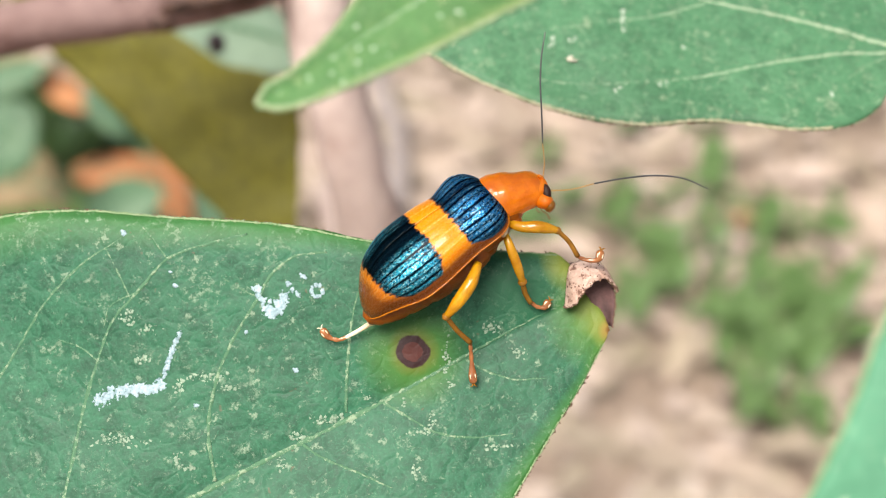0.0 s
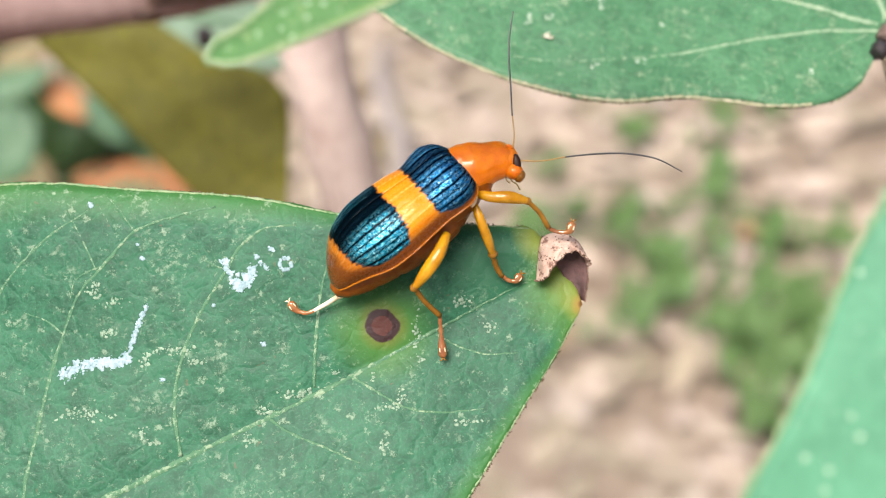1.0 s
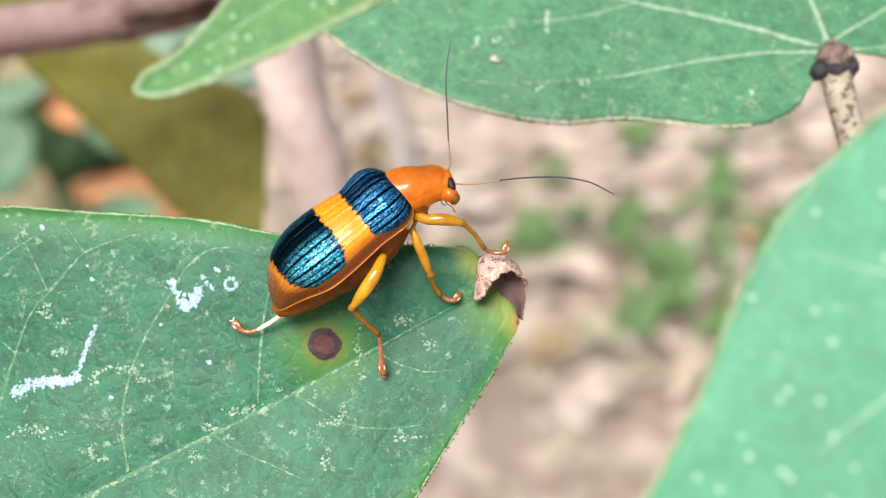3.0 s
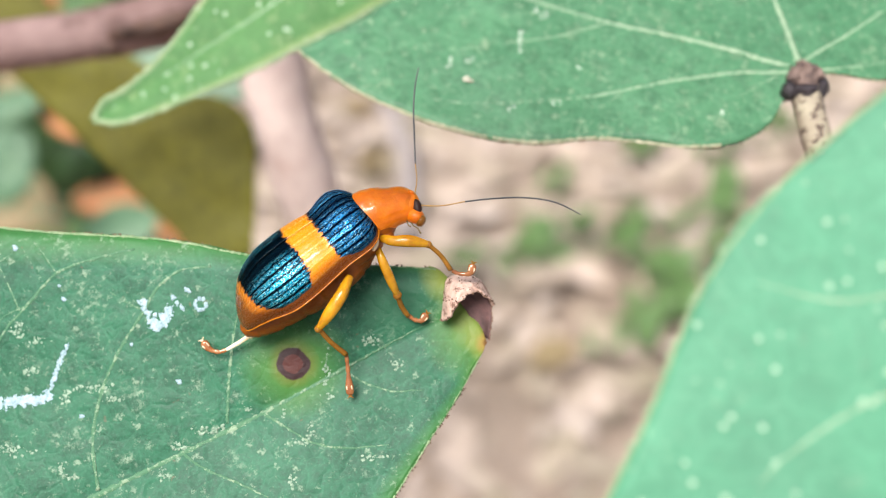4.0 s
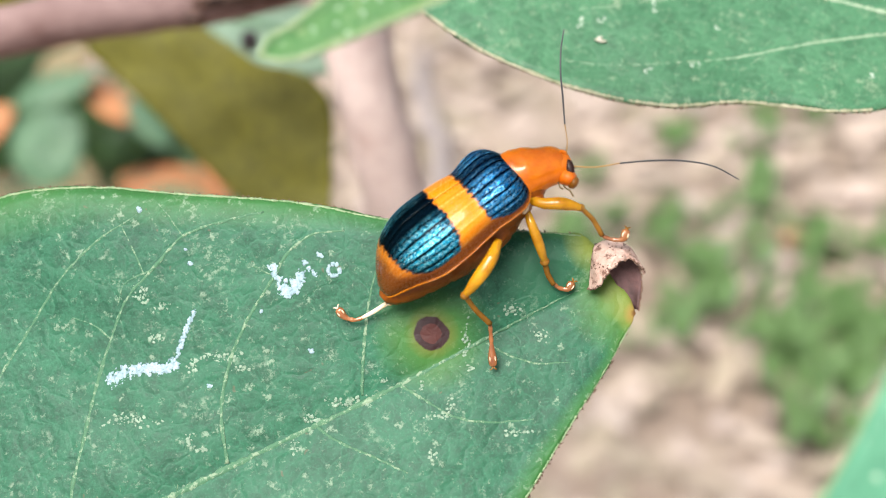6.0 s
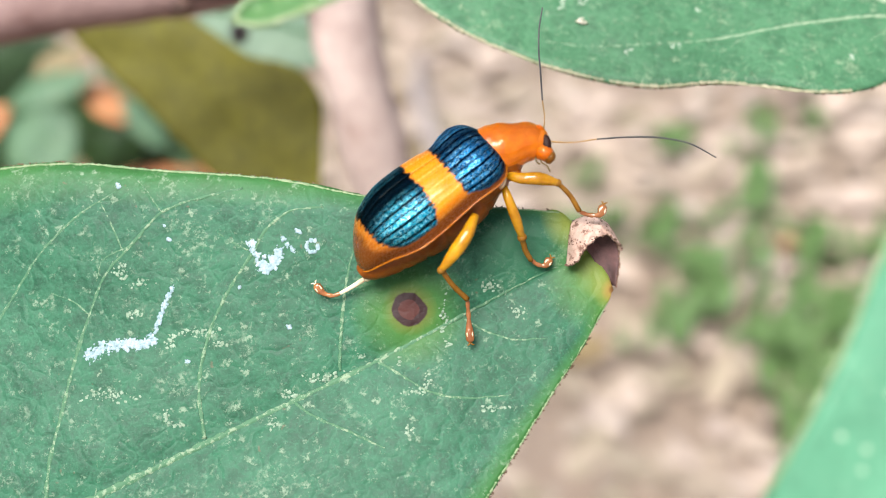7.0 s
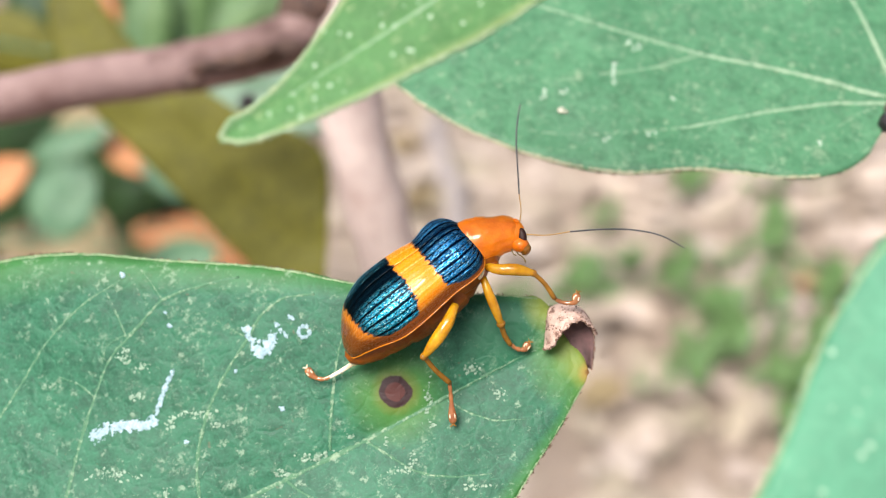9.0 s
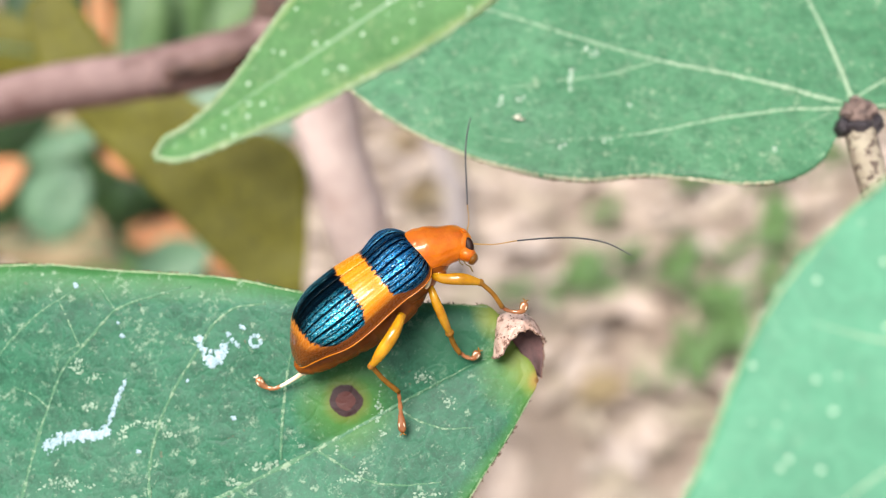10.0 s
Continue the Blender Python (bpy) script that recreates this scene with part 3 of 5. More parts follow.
near_leaf = Leaf("leaf", near_m, "large smooth pale-margined green leaf with a sky sheen", NEAR_A, NEAR_B, NEAR_L,
                 lambda s, b: 14 * noise.noise(Vector((s * 0.005, b * 0.005, 5.0))) - 0.0002 * b * b, near_mat, rib_far, nu=110, nv=40)
near_leaf.vein("midrib", [(NEAR_L, 0), (NEAR_L * 0.6, 6), (NEAR_L * 0.3, 4), (10, 0)], [9, 7, 5, 3], 40)
for pts in (((1740, 690), (1640, 735), (1560, 785), (1490, 840), (1440, 900)), ((1760, 520), (1600, 545), (1450, 510))):
    near_leaf.vein("vein", [near_local(u, v) for u, v in pts], [2.6, 2, 1.2], 20)
NS = [near_local(u, v)[0] for u, v in ((1700, 165), (1500, 328), (1346, 532), (1262, 735), (1150, 1000))]
near_leaf.vein("margin", [(s, near_leaf.edge(s, 0.995)) for s in NS], [2.2, 2.6, 2.6], 60, material=margin_mat)
nb = near_m.inverted()
part("petiole", limb([near_leaf.at(NEAR_L - 12, 0), nb @ place(1300, 1640, 1.3), nb @ place(760, 1100, 2.2), nb @ place(668, 640, 2.42)], [9 * U, 16 * U, 26 * U, 34 * U], 30, 10), rib_far, near_leaf.root)
near_leaf.hairs(rib_far, 220, 6, 0.0, 0.9, 8)

# white streaks and flecks of droppings on the main leaf
white = plain_material("dropping_white", (0.17, 0.26, 0.29), (0.48, 0.58, 0.63), 3600, 0.5, 0.8, 0.0001)


def dropping(points, width, count, seed, label):
    rnd = random.Random(seed)
    path = smooth_path([(u, v, 0) for u, v in points], 60)
    base = main_point(path[30].x, path[30].y)
    m = main_m.copy()
    m.translation = base
    back = m.inverted()
    bm = bmesh.new()
    # a thin smear below, crumbs on it
    for i in range(count // 4):
        p = path[rnd.randrange(60)]
        q = back @ main_point(p.x + rnd.gauss(0, width[0] * 0.25), p.y + rnd.gauss(0, width[0] * 0.25), 3.4)
        r, a = rnd.uniform(0.22, 0.5) * width[0], rnd.random() * 6.28
        blob(bm, q, [Vector((0, 0, 0.4 * U)), Vector((math.cos(a), math.sin(a), 0)) * r * 1.4 * U, Vector((-math.sin(a), math.cos(a), 0)) * r * 0.8 * U], 0.9, 4, 13, i + 0.5)
    for i in range(count * 2):
        f = rnd.random()
        p = path[int(f * 59)]
        w = width[0] + (width[1] - width[0]) * f
        q = back @ main_point(p.x + rnd.gauss(0, w * 0.42), p.y + rnd.gauss(0, w * 0.42), 3.6)
        r = 0.6 + 3.0 * rnd.random() ** 2.4
        a = rnd.random() * 6.28
        blob(bm, q, [Vector((0, 0, 0.7 * U)), Vector((math.cos(a), math.sin(a), 0)) * r * 1.3 * U, Vector((-math.sin(a), math.cos(a), 0)) * r * U], 0.6, 4, 9, i)
    ob = part("dropping", bm, white, None)
    ob.matrix_world = m
    return tagged(ob, label, "dropping", "droppings on the leaf")


scar_mat = plain_material("leaf_scar_pale", (0.2862, 0.3657, 0.2703), (0.4452, 0.4929, 0.3975), 3000, 0.7)
STREAK = "chalky white dried streak of a dropping on the leaf"
FLECK = "chalky white fleck of a dropping on the leaf"
dropping([(48, 740), (75, 726), (110, 719), (140, 718), (165, 712)], (13, 10), 200, 1, STREAK)
dropping([(161, 706), (172, 680), (180, 652), (196, 616)], (6, 4), 64, 2, STREAK)
dropping([(345, 572), (356, 588), (366, 582), (372, 566), (379, 550)], (12, 8), 120, 3, FLECK)
dropping([(324, 540), (332, 546), (333, 558), (340, 566)], (8, 5), 34, 4, FLECK)
dropping([(424, 541), (425, 552), (434, 558), (443, 549), (438, 538), (428, 538)], (3, 3), 44, 5, FLECK)
dropping([(390, 544), (396, 549), (403, 557)], (4, 4), 14, 6, FLECK)
dropping([(380, 532), (387, 536)], (3, 3), 8, 10, FLECK)
dropping([(92, 440), (94, 449)], (4, 3), 16, 7, FLECK)
dropping([(393, 684), (400, 688)], (4, 3), 9, 8, FLECK)
dropping([(405, 520), (411, 524)], (3, 3), 6, 9, FLECK)
dropping([(310, 616), (311, 619)], (2, 2), 4, 11, FLECK)
dropping([(183, 536), (188, 539)], (2, 2), 5, 12, FLECK)
dropping([(218, 745), (224, 748)], (3, 2), 6, 13, FLECK)
dropping([(174, 512), (178, 514)], (2, 2), 4, 14, FLECK)

# short pale scars on the leaf behind
for k, (u, v, du, dv, count) in enumerate(((994, 88, 2, 36, 40), (868, 122, 6, 14, 14), (1035, 40, 10, 8, 14), (1022, 30, 4, 4, 8), (1356, 211, 8, 2, 8), (1060, 195, 14, 3, 10), (905, 118, 8, 2, 8), (1100, 130, 4, 3, 6), (980, 205, 10, 4, 8))):
    rnd = random.Random(40 + k)
    bm = bmesh.new()
    for i in range(count):
        s, b = up_local(u + rnd.uniform(-0.5, 0.5) * (du + 5), v + rnd.uniform(-0.5, 0.5) * (dv + 5))
        r = rnd.uniform(1.5, 3.6)
        blob(bm, upper_leaf.at(s, b, 3.6), [Vector((0, 0, 1.2 * U)), Vector((r, 0, 0)) * U, Vector((0, r * 0.8, 0)) * U], 0.4, 4, 7, i)
    part("scar", bm, scar_mat, upper_leaf.root)

# a pale husk on the leaf behind
bm = bmesh.new()
blob(bm, (0, 0, 0), [Vector((10, 2, 0)) * U, Vector((-1, 3, 0)) * U, Vector((0, 0, 2)) * U], 0.8, 8, 11)
blob(bm, Vector((-5, 4, 0)) * U, [Vector((4, 5, 0)) * U, Vector((-2, 2, 0)) * U, Vector((0, 0, 2)) * U], 0.8, 8, 11, 3.0)
husk = part("husk", bm, plain_material("husk_cream", (0.4373, 0.3578, 0.2385), (0.6757, 0.6519, 0.5724), 3000, 0.6), None)
us, ub = up_local(902, 155)
hm = up_m.copy()
hm.translation = up_m @ upper_leaf.at(us, ub, 9)
husk.matrix_world = hm @ pose(0, 0, 0, 0, 0, 165)
tagged(husk, "small cream husk stuck on the green leaf", "husk")


# ---- the beetle ----
ROLL = 41
ax = Vector((0.778, 0.627, -0.06)).normalized()
lift = math.radians(ROLL)
dors = Vector((-0.627 * math.cos(lift), 0.778 * math.cos(lift), math.sin(lift)))
BODY_Z = 0.962
body_m = frame_at(place(613.5, 475.7, BODY_Z), turned(*ax), turned(*dors))
body_back = body_m.inverted()


def bug(u, v, z=BODY_Z):
    return body_back @ place(u, v, z)


def bug_way(x, y, z):
    return (body_back.to_3x3() @ turned(x, y, z)).normalized()


def shell_material():
    n = Nodes("elytra_orange_with_blue_bands")
    uv = n.add("ShaderNodeTexCoord").outputs["UV"]
    sep = n.add("ShaderNodeSeparateXYZ")
    n.put(uv, sep.inputs[0])
    along, across = sep.outputs[0], sep.outputs[1]

    def scaled(x, y):
        m = n.add("ShaderNodeMapping")
        n.put(uv, m.inputs[0])
        m.inputs["Scale"].default_value = (x, y, 1)
        return m.outputs[0]

    wav = n.math("MULTIPLY", n.math("SUBTRACT", n.noise(2600, 4, 0.65), 0.5), 0.06)
    jag = n.math("MULTIPLY", n.math("SUBTRACT", n.noise(1.0, 2, 0.7, scaled(24, 20)), 0.5), 0.06)
    x = n.math("ADD", n.math("ADD", along, wav), jag)
    side = n.math("ADD", across, wav)
    # the rear band: rounded behind and at its outer corners
    start = n.math("MULTIPLY_ADD", n.math("POWER", across, 5.0), -0.24, x)
    rear = n.math("MULTIPLY", n.ramp(start, (0.150, 0.0), (0.164, 1.0)), n.ramp(n.math("MULTIPLY_ADD", n.math("POWER", across, 6.0), 0.16, x), (0.512, 1.0), (0.526, 0.0)))
    rear = n.math("MULTIPLY", rear, n.ramp(side, (0.82, 1.0), (0.845, 0.0)))
    # the front band reaches the shoulder
    front = n.math("MULTIPLY", n.ramp(x, (0.682, 0.0), (0.696, 1.0)), n.ramp(n.math("MULTIPLY_ADD", n.ramp(x, (0.69, 1.0), (0.80, 0.0)), 0.15, side), (0.91, 1.0), (0.935, 0.0)))
    blue = n.math("MAXIMUM", rear, front)
    # painted sheen: dims at band edges and suture like the dark reflections there
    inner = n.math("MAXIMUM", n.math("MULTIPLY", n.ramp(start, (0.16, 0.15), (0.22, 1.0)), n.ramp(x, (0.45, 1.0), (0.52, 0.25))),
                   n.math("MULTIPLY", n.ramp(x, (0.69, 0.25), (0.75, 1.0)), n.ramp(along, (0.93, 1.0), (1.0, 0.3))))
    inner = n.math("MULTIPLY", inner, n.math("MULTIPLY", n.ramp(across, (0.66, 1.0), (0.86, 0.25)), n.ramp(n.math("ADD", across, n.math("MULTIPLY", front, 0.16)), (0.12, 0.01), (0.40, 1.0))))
    # ten dark rows of punctures with crinkled metallic ridges between them
    crinkle = n.noise(1.0, 3, 0.65, scaled(66, 36))
    coarse = n.noise(1.0, 2, 0.5, scaled(22, 16))
    bend = n.math("MULTIPLY_ADD", n.math("SUBTRACT", coarse, 0.5), 0.022, across)
    rowed = n.math("MULTIPLY_ADD", n.math("COSINE", n.math("MULTIPLY", bend, 59.7)), 0.5, 0.5)
    # every other row is shallower
    rowed = n.math("SUBTRACT", rowed, n.math("MULTIPLY_ADD", n.math("COSINE", n.math("MULTIPLY", bend, 29.85)), 0.11, 0.08))
    pits = n.add("ShaderNodeTexVoronoi")
    n.put(scaled(58, 34), pits.inputs["Vector"])
    pits.inputs["Scale"].default_value, pits.inputs["Randomness"].default_value = 1.0, 1.0
    pit = n.ramp(pits.outputs["Distance"], (0.12, 1.0), (0.42, 0.0))
    groove = n.ramp(n.math("MULTIPLY_ADD", n.math("SUBTRACT", crinkle, 0.5), 1.5, rowed), (0.60, 0.0), (0.88, 1.0))
    # raised lines run along the orange between pairs of rows, pale with painted highlights
    costa = n.math("MULTIPLY", n.ramp(n.math("COSINE", n.math("MULTIPLY_ADD", across, 29.85, 1.6)), (0.90, 0.0), (0.99, 1.0)), n.ramp(crinkle, (0.40, 0.2), (0.56, 1.0)))
    # glints and sparkles on the ridges are painted into the base colour
    glint = n.math("MULTIPLY", n.math("SUBTRACT", 1.0, groove), n.ramp(n.math("SUBTRACT", crinkle, n.math("MULTIPLY", pit, 0.22)), (0.37, 0.05), (0.47, 1.0)))
    spark = n.ramp(n.noise(1.0, 2, 0.6, scaled(92, 58)), (0.54, 0.0), (0.62, 0.95))
    tone = n.ramp(along, (0.40, 0.0), (0.75, 1.0))
    lit = n.mix(tone, (0.022, 0.36, 0.52), (0.03, 0.32, 0.70))
    lit = n.mix(n.ramp(coarse, (0.40, 0.0), (0.68, 0.75)), lit, n.mix(tone, (0.004, 0.11, 0.25), (0.008, 0.10, 0.36)))
    lit = n.mix(spark, lit, n.mix(tone, (0.55, 1.0, 1.0), (0.50, 0.88, 1.0)))
    low = n.mix(tone, (0.0006, 0.006, 0.011), (0.0006, 0.005, 0.018))
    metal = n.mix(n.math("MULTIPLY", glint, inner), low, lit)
    orange = n.mix(n.noise(700, 4), (0.82, 0.190, 0.001), (0.96, 0.335, 0.002))
    orange = n.mix(n.math("MULTIPLY", pit, 0.25), orange, (0.52, 0.11, 0.001))
    orange = n.mix(n.math("MULTIPLY", costa, n.ramp(across, (0.70, 0.50), (0.90, 0.15))), orange, (1.0, 0.62, 0.16))
    # rusty sides and rear; the sides are darkened further to stand for shade
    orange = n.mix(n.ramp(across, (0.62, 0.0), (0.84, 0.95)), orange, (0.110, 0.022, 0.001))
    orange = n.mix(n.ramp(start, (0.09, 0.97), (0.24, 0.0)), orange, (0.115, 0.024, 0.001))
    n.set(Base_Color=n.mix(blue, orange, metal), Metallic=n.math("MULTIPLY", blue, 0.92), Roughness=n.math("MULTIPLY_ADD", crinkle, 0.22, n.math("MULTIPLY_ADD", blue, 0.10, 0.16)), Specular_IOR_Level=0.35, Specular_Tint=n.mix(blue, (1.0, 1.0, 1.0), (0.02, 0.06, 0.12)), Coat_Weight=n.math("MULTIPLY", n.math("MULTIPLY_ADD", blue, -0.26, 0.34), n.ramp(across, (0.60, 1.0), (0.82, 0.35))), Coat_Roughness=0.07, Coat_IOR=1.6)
    relief = n.math("SUBTRACT", n.math("MULTIPLY", crinkle, 0.55), n.math("ADD", n.math("MULTIPLY", groove, n.math("MULTIPLY_ADD", blue, 0.55, 0.25)), n.math("MULTIPLY", pit, 0.5)))
    relief = n.math("ADD", relief, n.math("MULTIPLY", costa, 0.5))
    n.bump(relief, n.math("MULTIPLY", n.math("MULTIPLY_ADD", blue, 0.60, 0.30), n.ramp(along, (0.08, 0.15), (0.24, 1.0))), 0.00007)
    return n.mat


def chitin(name, a, b, rough=0.25, through=0.0, coat=0.15):
    n = Nodes(name)
    colour = n.mix(n.ramp(n.noise(900, 4), (0.3, 0.0), (0.7, 1.0)), a, b)
    n.set(Base_Color=colour, Roughness=rough, Specular_IOR_Level=0.25, Coat_Weight=coat, Coat_Roughness=0.05, Coat_IOR=1.75, Subsurface_Weight=through, Subsurface_Radius=(0.0004, 0.0002, 0.0001), Subsurface_Scale=1.0)
    n.bump(n.math("ADD", n.math("MULTIPLY", n.noise(5000, 3), 0.25), n.math("MULTIPLY", n.noise(560, 2), 2.2)), 0.5, 0.00024)
    return n.mat


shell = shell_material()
orange_mat = chitin("chitin_orange", (0.58, 0.108, 0.001), (0.86, 0.222, 0.002), 0.38, 0.15, 0.40)
belly_mat = chitin("chitin_rusty_orange", (0.14, 0.031, 0.002), (0.27, 0.065, 0.003), 0.40, 0.0, 0.08)
leg_mat = chitin("chitin_amber", (0.36, 0.140, 0.002), (0.62, 0.300, 0.010), 0.20, 0.2, 0.35)
shin_mat = chitin("chitin_brown_amber", (0.17, 0.066, 0.005), (0.33, 0.140, 0.016), 0.24, 0.1)
foot_mat = chitin("chitin_reddish_brown", (0.16, 0.045, 0.012), (0.36, 0.14, 0.045), 0.10, 0.1, 0.6)
rim_mat = chitin("chitin_amber_rim", (0.30, 0.078, 0.002), (0.44, 0.135, 0.003), 0.25)
palp_mat = chitin("chitin_olive_brown", (0.10, 0.065, 0.02), (0.20, 0.13, 0.05), 0.35)
jaw_mat = chitin("chitin_olive_amber", (0.16, 0.055, 0.004), (0.34, 0.13, 0.010), 0.35)
pale_mat = chitin("chitin_cream", (0.70, 0.48, 0.28), (0.85, 0.70, 0.52), 0.15, 0.2)
eye_mat = chitin("eye_dark_brown", (0.020, 0.006, 0.004), (0.055, 0.016, 0.008), 0.5, coat=0.04)
pale_leg = chitin("chitin_straw", (0.40, 0.20, 0.06), (0.52, 0.31, 0.11), 0.3)
feeler_mat = chitin("antenna_charcoal", (0.05, 0.05, 0.055), (0.11, 0.10, 0.10), 0.4)

beetle = thing("beetle", body_m, "orange leaf beetle with two metallic blue bands, standing on the leaf", "beetle")

FULL = smooth_curve([(-146, 0.03), (-142, 0.20), (-135, 0.34), (-118, 0.55), (-104, 0.69), (-88, 0.81), (-52, 1.0), (-13, 1.03), (35, 0.98), (66, 0.95), (94, 0.97), (116, 0.95), (133, 0.81), (143, 0.58), (149, 0.34), (152, 0.12)])


def droop(x):
    """The wing cases slope down behind."""
    return -31 * (max(0.0, -80 - x) / 66) ** 2


def elytron(side):
    bm = bmesh.new()
    uv = bm.loops.layers.uv.new("shell")
    nx, na = 64, 90
    rows, coords = [], {}
    for i in range(nx + 1):
        f = i / nx
        x = -146 + 298 * ((0.5 - 0.5 * math.cos(math.pi * f)) * 0.6 + f * 0.4)
        full = FULL(x)
        row = []
        for k in range(na + 1):
            g = k / na
            a = math.radians(0.4 + 99.6 * g)
            swell = 1.0 - 0.0025 * (0.5 + 0.5 * math.cos(2 * math.pi * 9.5 * g)) ** 2 * min(1.0, f * 5) - 0.012 * math.exp(-g * 60)
            swell += 0.05 * math.exp(-((x - 104) / 22) ** 2 - ((g - 0.42) / 0.22) ** 2) - 0.05 * math.exp(-((x - 62) / 18) ** 2 - ((g - 0.35) / 0.35) ** 2)
            # the outer edge turns out into a thin rim
            swell += 0.035 * max(0.0, (g - 0.93) / 0.07) ** 2
            v = bm.verts.new(Vector((x, side * 78 * full * math.sin(a) ** 0.95 * swell, 57 * full * math.cos(a) * swell + droop(x))) * U)
            coords[v] = ((x + 146) / 298, g)
            row.append(v)
        rows.append(row)
    for a, b in zip(rows, rows[1:]):
        for k in range(na):
            f = bm.faces.new((a[k], a[k + 1], b[k + 1], b[k]))
            for loop in f.loops:
                loop[uv].uv = coords[loop.vert]
    edge = [r[na].co.copy() for r in rows]
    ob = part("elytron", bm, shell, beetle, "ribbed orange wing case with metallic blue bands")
    s = ob.modifiers.new("thickness", "SOLIDIFY")
    s.thickness, s.offset = 3 * U, -1.0
    part("rim", tube(bmesh.new(), edge, [1.3 * U] * len(edge), 8), rim_mat, ob, "thin raised amber rim of the wing case")
    return ob


elytron(1), elytron(-1)
# the abdomen: five rings with shallow seams
seams = np.linspace(0, 1, 80)
girth = smooth_curve([(0, 10), (0.04, 21), (0.15, 35), (0.35, 50), (0.55, 60), (0.75, 62), (0.9, 58), (1.0, 48)])
sag = smooth_curve([(0, -41), (0.15, -40), (0.4, -38), (0.7, -37), (1.0, -32)])
part("abdomen", tube(bmesh.new(), [Vector((-151 + 257 * q, 0, sag(q))) * U for q in seams], [girth(q) * (1 - 0.05 * math.exp(-((q * 6.2 % 1 - 0.5) / 0.10) ** 2)) * U for q in seams], 40, 0.93), belly_mat, beetle, "rusty orange ringed abdomen below the wing cases")
bm = bmesh.new()
blob(bm, bug(706, 437, 0.966), [bug_way(0.8, 0.6, 0) * 62 * U, bug_way(-0.6, 0.8, 0) * 46 * U, bug_way(0, 0, 1) * 50 * U], 0.06, 16, 24)
blob(bm, bug(757, 408, 0.964), [bug_way(1, 0.1, 0) * 27 * U, bug_way(-0.1, 1, 0) * 26 * U, bug_way(0, 0, 1) * 30 * U], 0.08, 12, 18)
blob(bm, bug(767, 428, 0.960), [bug_way(1, -0.2, 0) * 13 * U, bug_way(0.2, 1, 0) * 13 * U, bug_way(0, 0, 1) * 14 * U], 0.1, 10, 14)
part("thorax", bm, belly_mat, beetle)
# the front of the body points a little lower than the wing cases
pro = [bug(704, 391), bug(724, 388), bug(745, 385), bug(765, 380), bug(785, 375.5), bug(800, 375), bug(812, 376)]
bm = tube(bmesh.new(), smooth_path(pro, 26), [f * U for f in np.interp(np.linspace(0, 1, 26), (0, 0.06, 0.2, 0.40, 0.58, 0.73, 0.84, 0.93, 1), (24, 35, 41, 42, 38.5, 34.5, 31.8, 29, 23))], 36, 0.96)
for v in bm.verts:
    v.co *= 1 + 0.012 * noise.noise(v.co * 2600) + 0.016 * noise.noise(v.co * 1300)
part("pronotum", bm, orange_mat, beetle)
bm = bmesh.new()
blob(bm, bug(804, 375.5), [bug_way(1, -0.12, 0) * 21 * U, bug_way(0.12, 1, 0) * 28.5 * U, bug_way(0, 0, 1) * 26 * U], 0.05, 18, 26)
blob(bm, bug(817, 392, 0.957), [bug_way(1, -0.45, 0) * 17 * U, bug_way(0.45, 1, 0) * 14 * U, bug_way(0, 0, 1) * 20 * U], 0.06, 14, 18)
blob(bm, bug(811, 351, 0.957), [bug_way(1, -0.6, 0) * 7 * U, bug_way(0.6, 1, 0) * 4 * U, bug_way(0, 0, 1) * 10 * U], 0.05, 10, 14)
head = part("head", bm, orange_mat, beetle)
for z in (0.9525, 0.9725):
    bm = bmesh.new()
    blob(bm, bug(821, 378, z), [bug_way(-0.16, 1, 0) * 15 * U, bug_way(1, 0.16, 0) * 8 * U, bug_way(0, 0, 1) * 7 * U], 0.0, 10, 14)
    part("eye", bm, eye_mat, head, "dark brown bulging eye")
bm = bmesh.new()
blob(bm, bug(828, 401, 0.955), [bug_way(1, -0.5, 0) * 8 * U, bug_way(0.5, 1, 0) * 11 * U, bug_way(0, 0, 1) * 15 * U], 0.1, 10, 14)
part("mandible", bm, jaw_mat, head, "olive-brown jaws below the eye")
for pts in (((810, 402), (815, 410), (822, 414), (828, 424)), ((803, 401), (806, 409), (811, 412))):
    part("palp", limb([bug(u, v, 0.955) for u, v in pts], [1.4 * U, 1.2 * U, 1.6 * U], 10, 8), palp_mat, head)


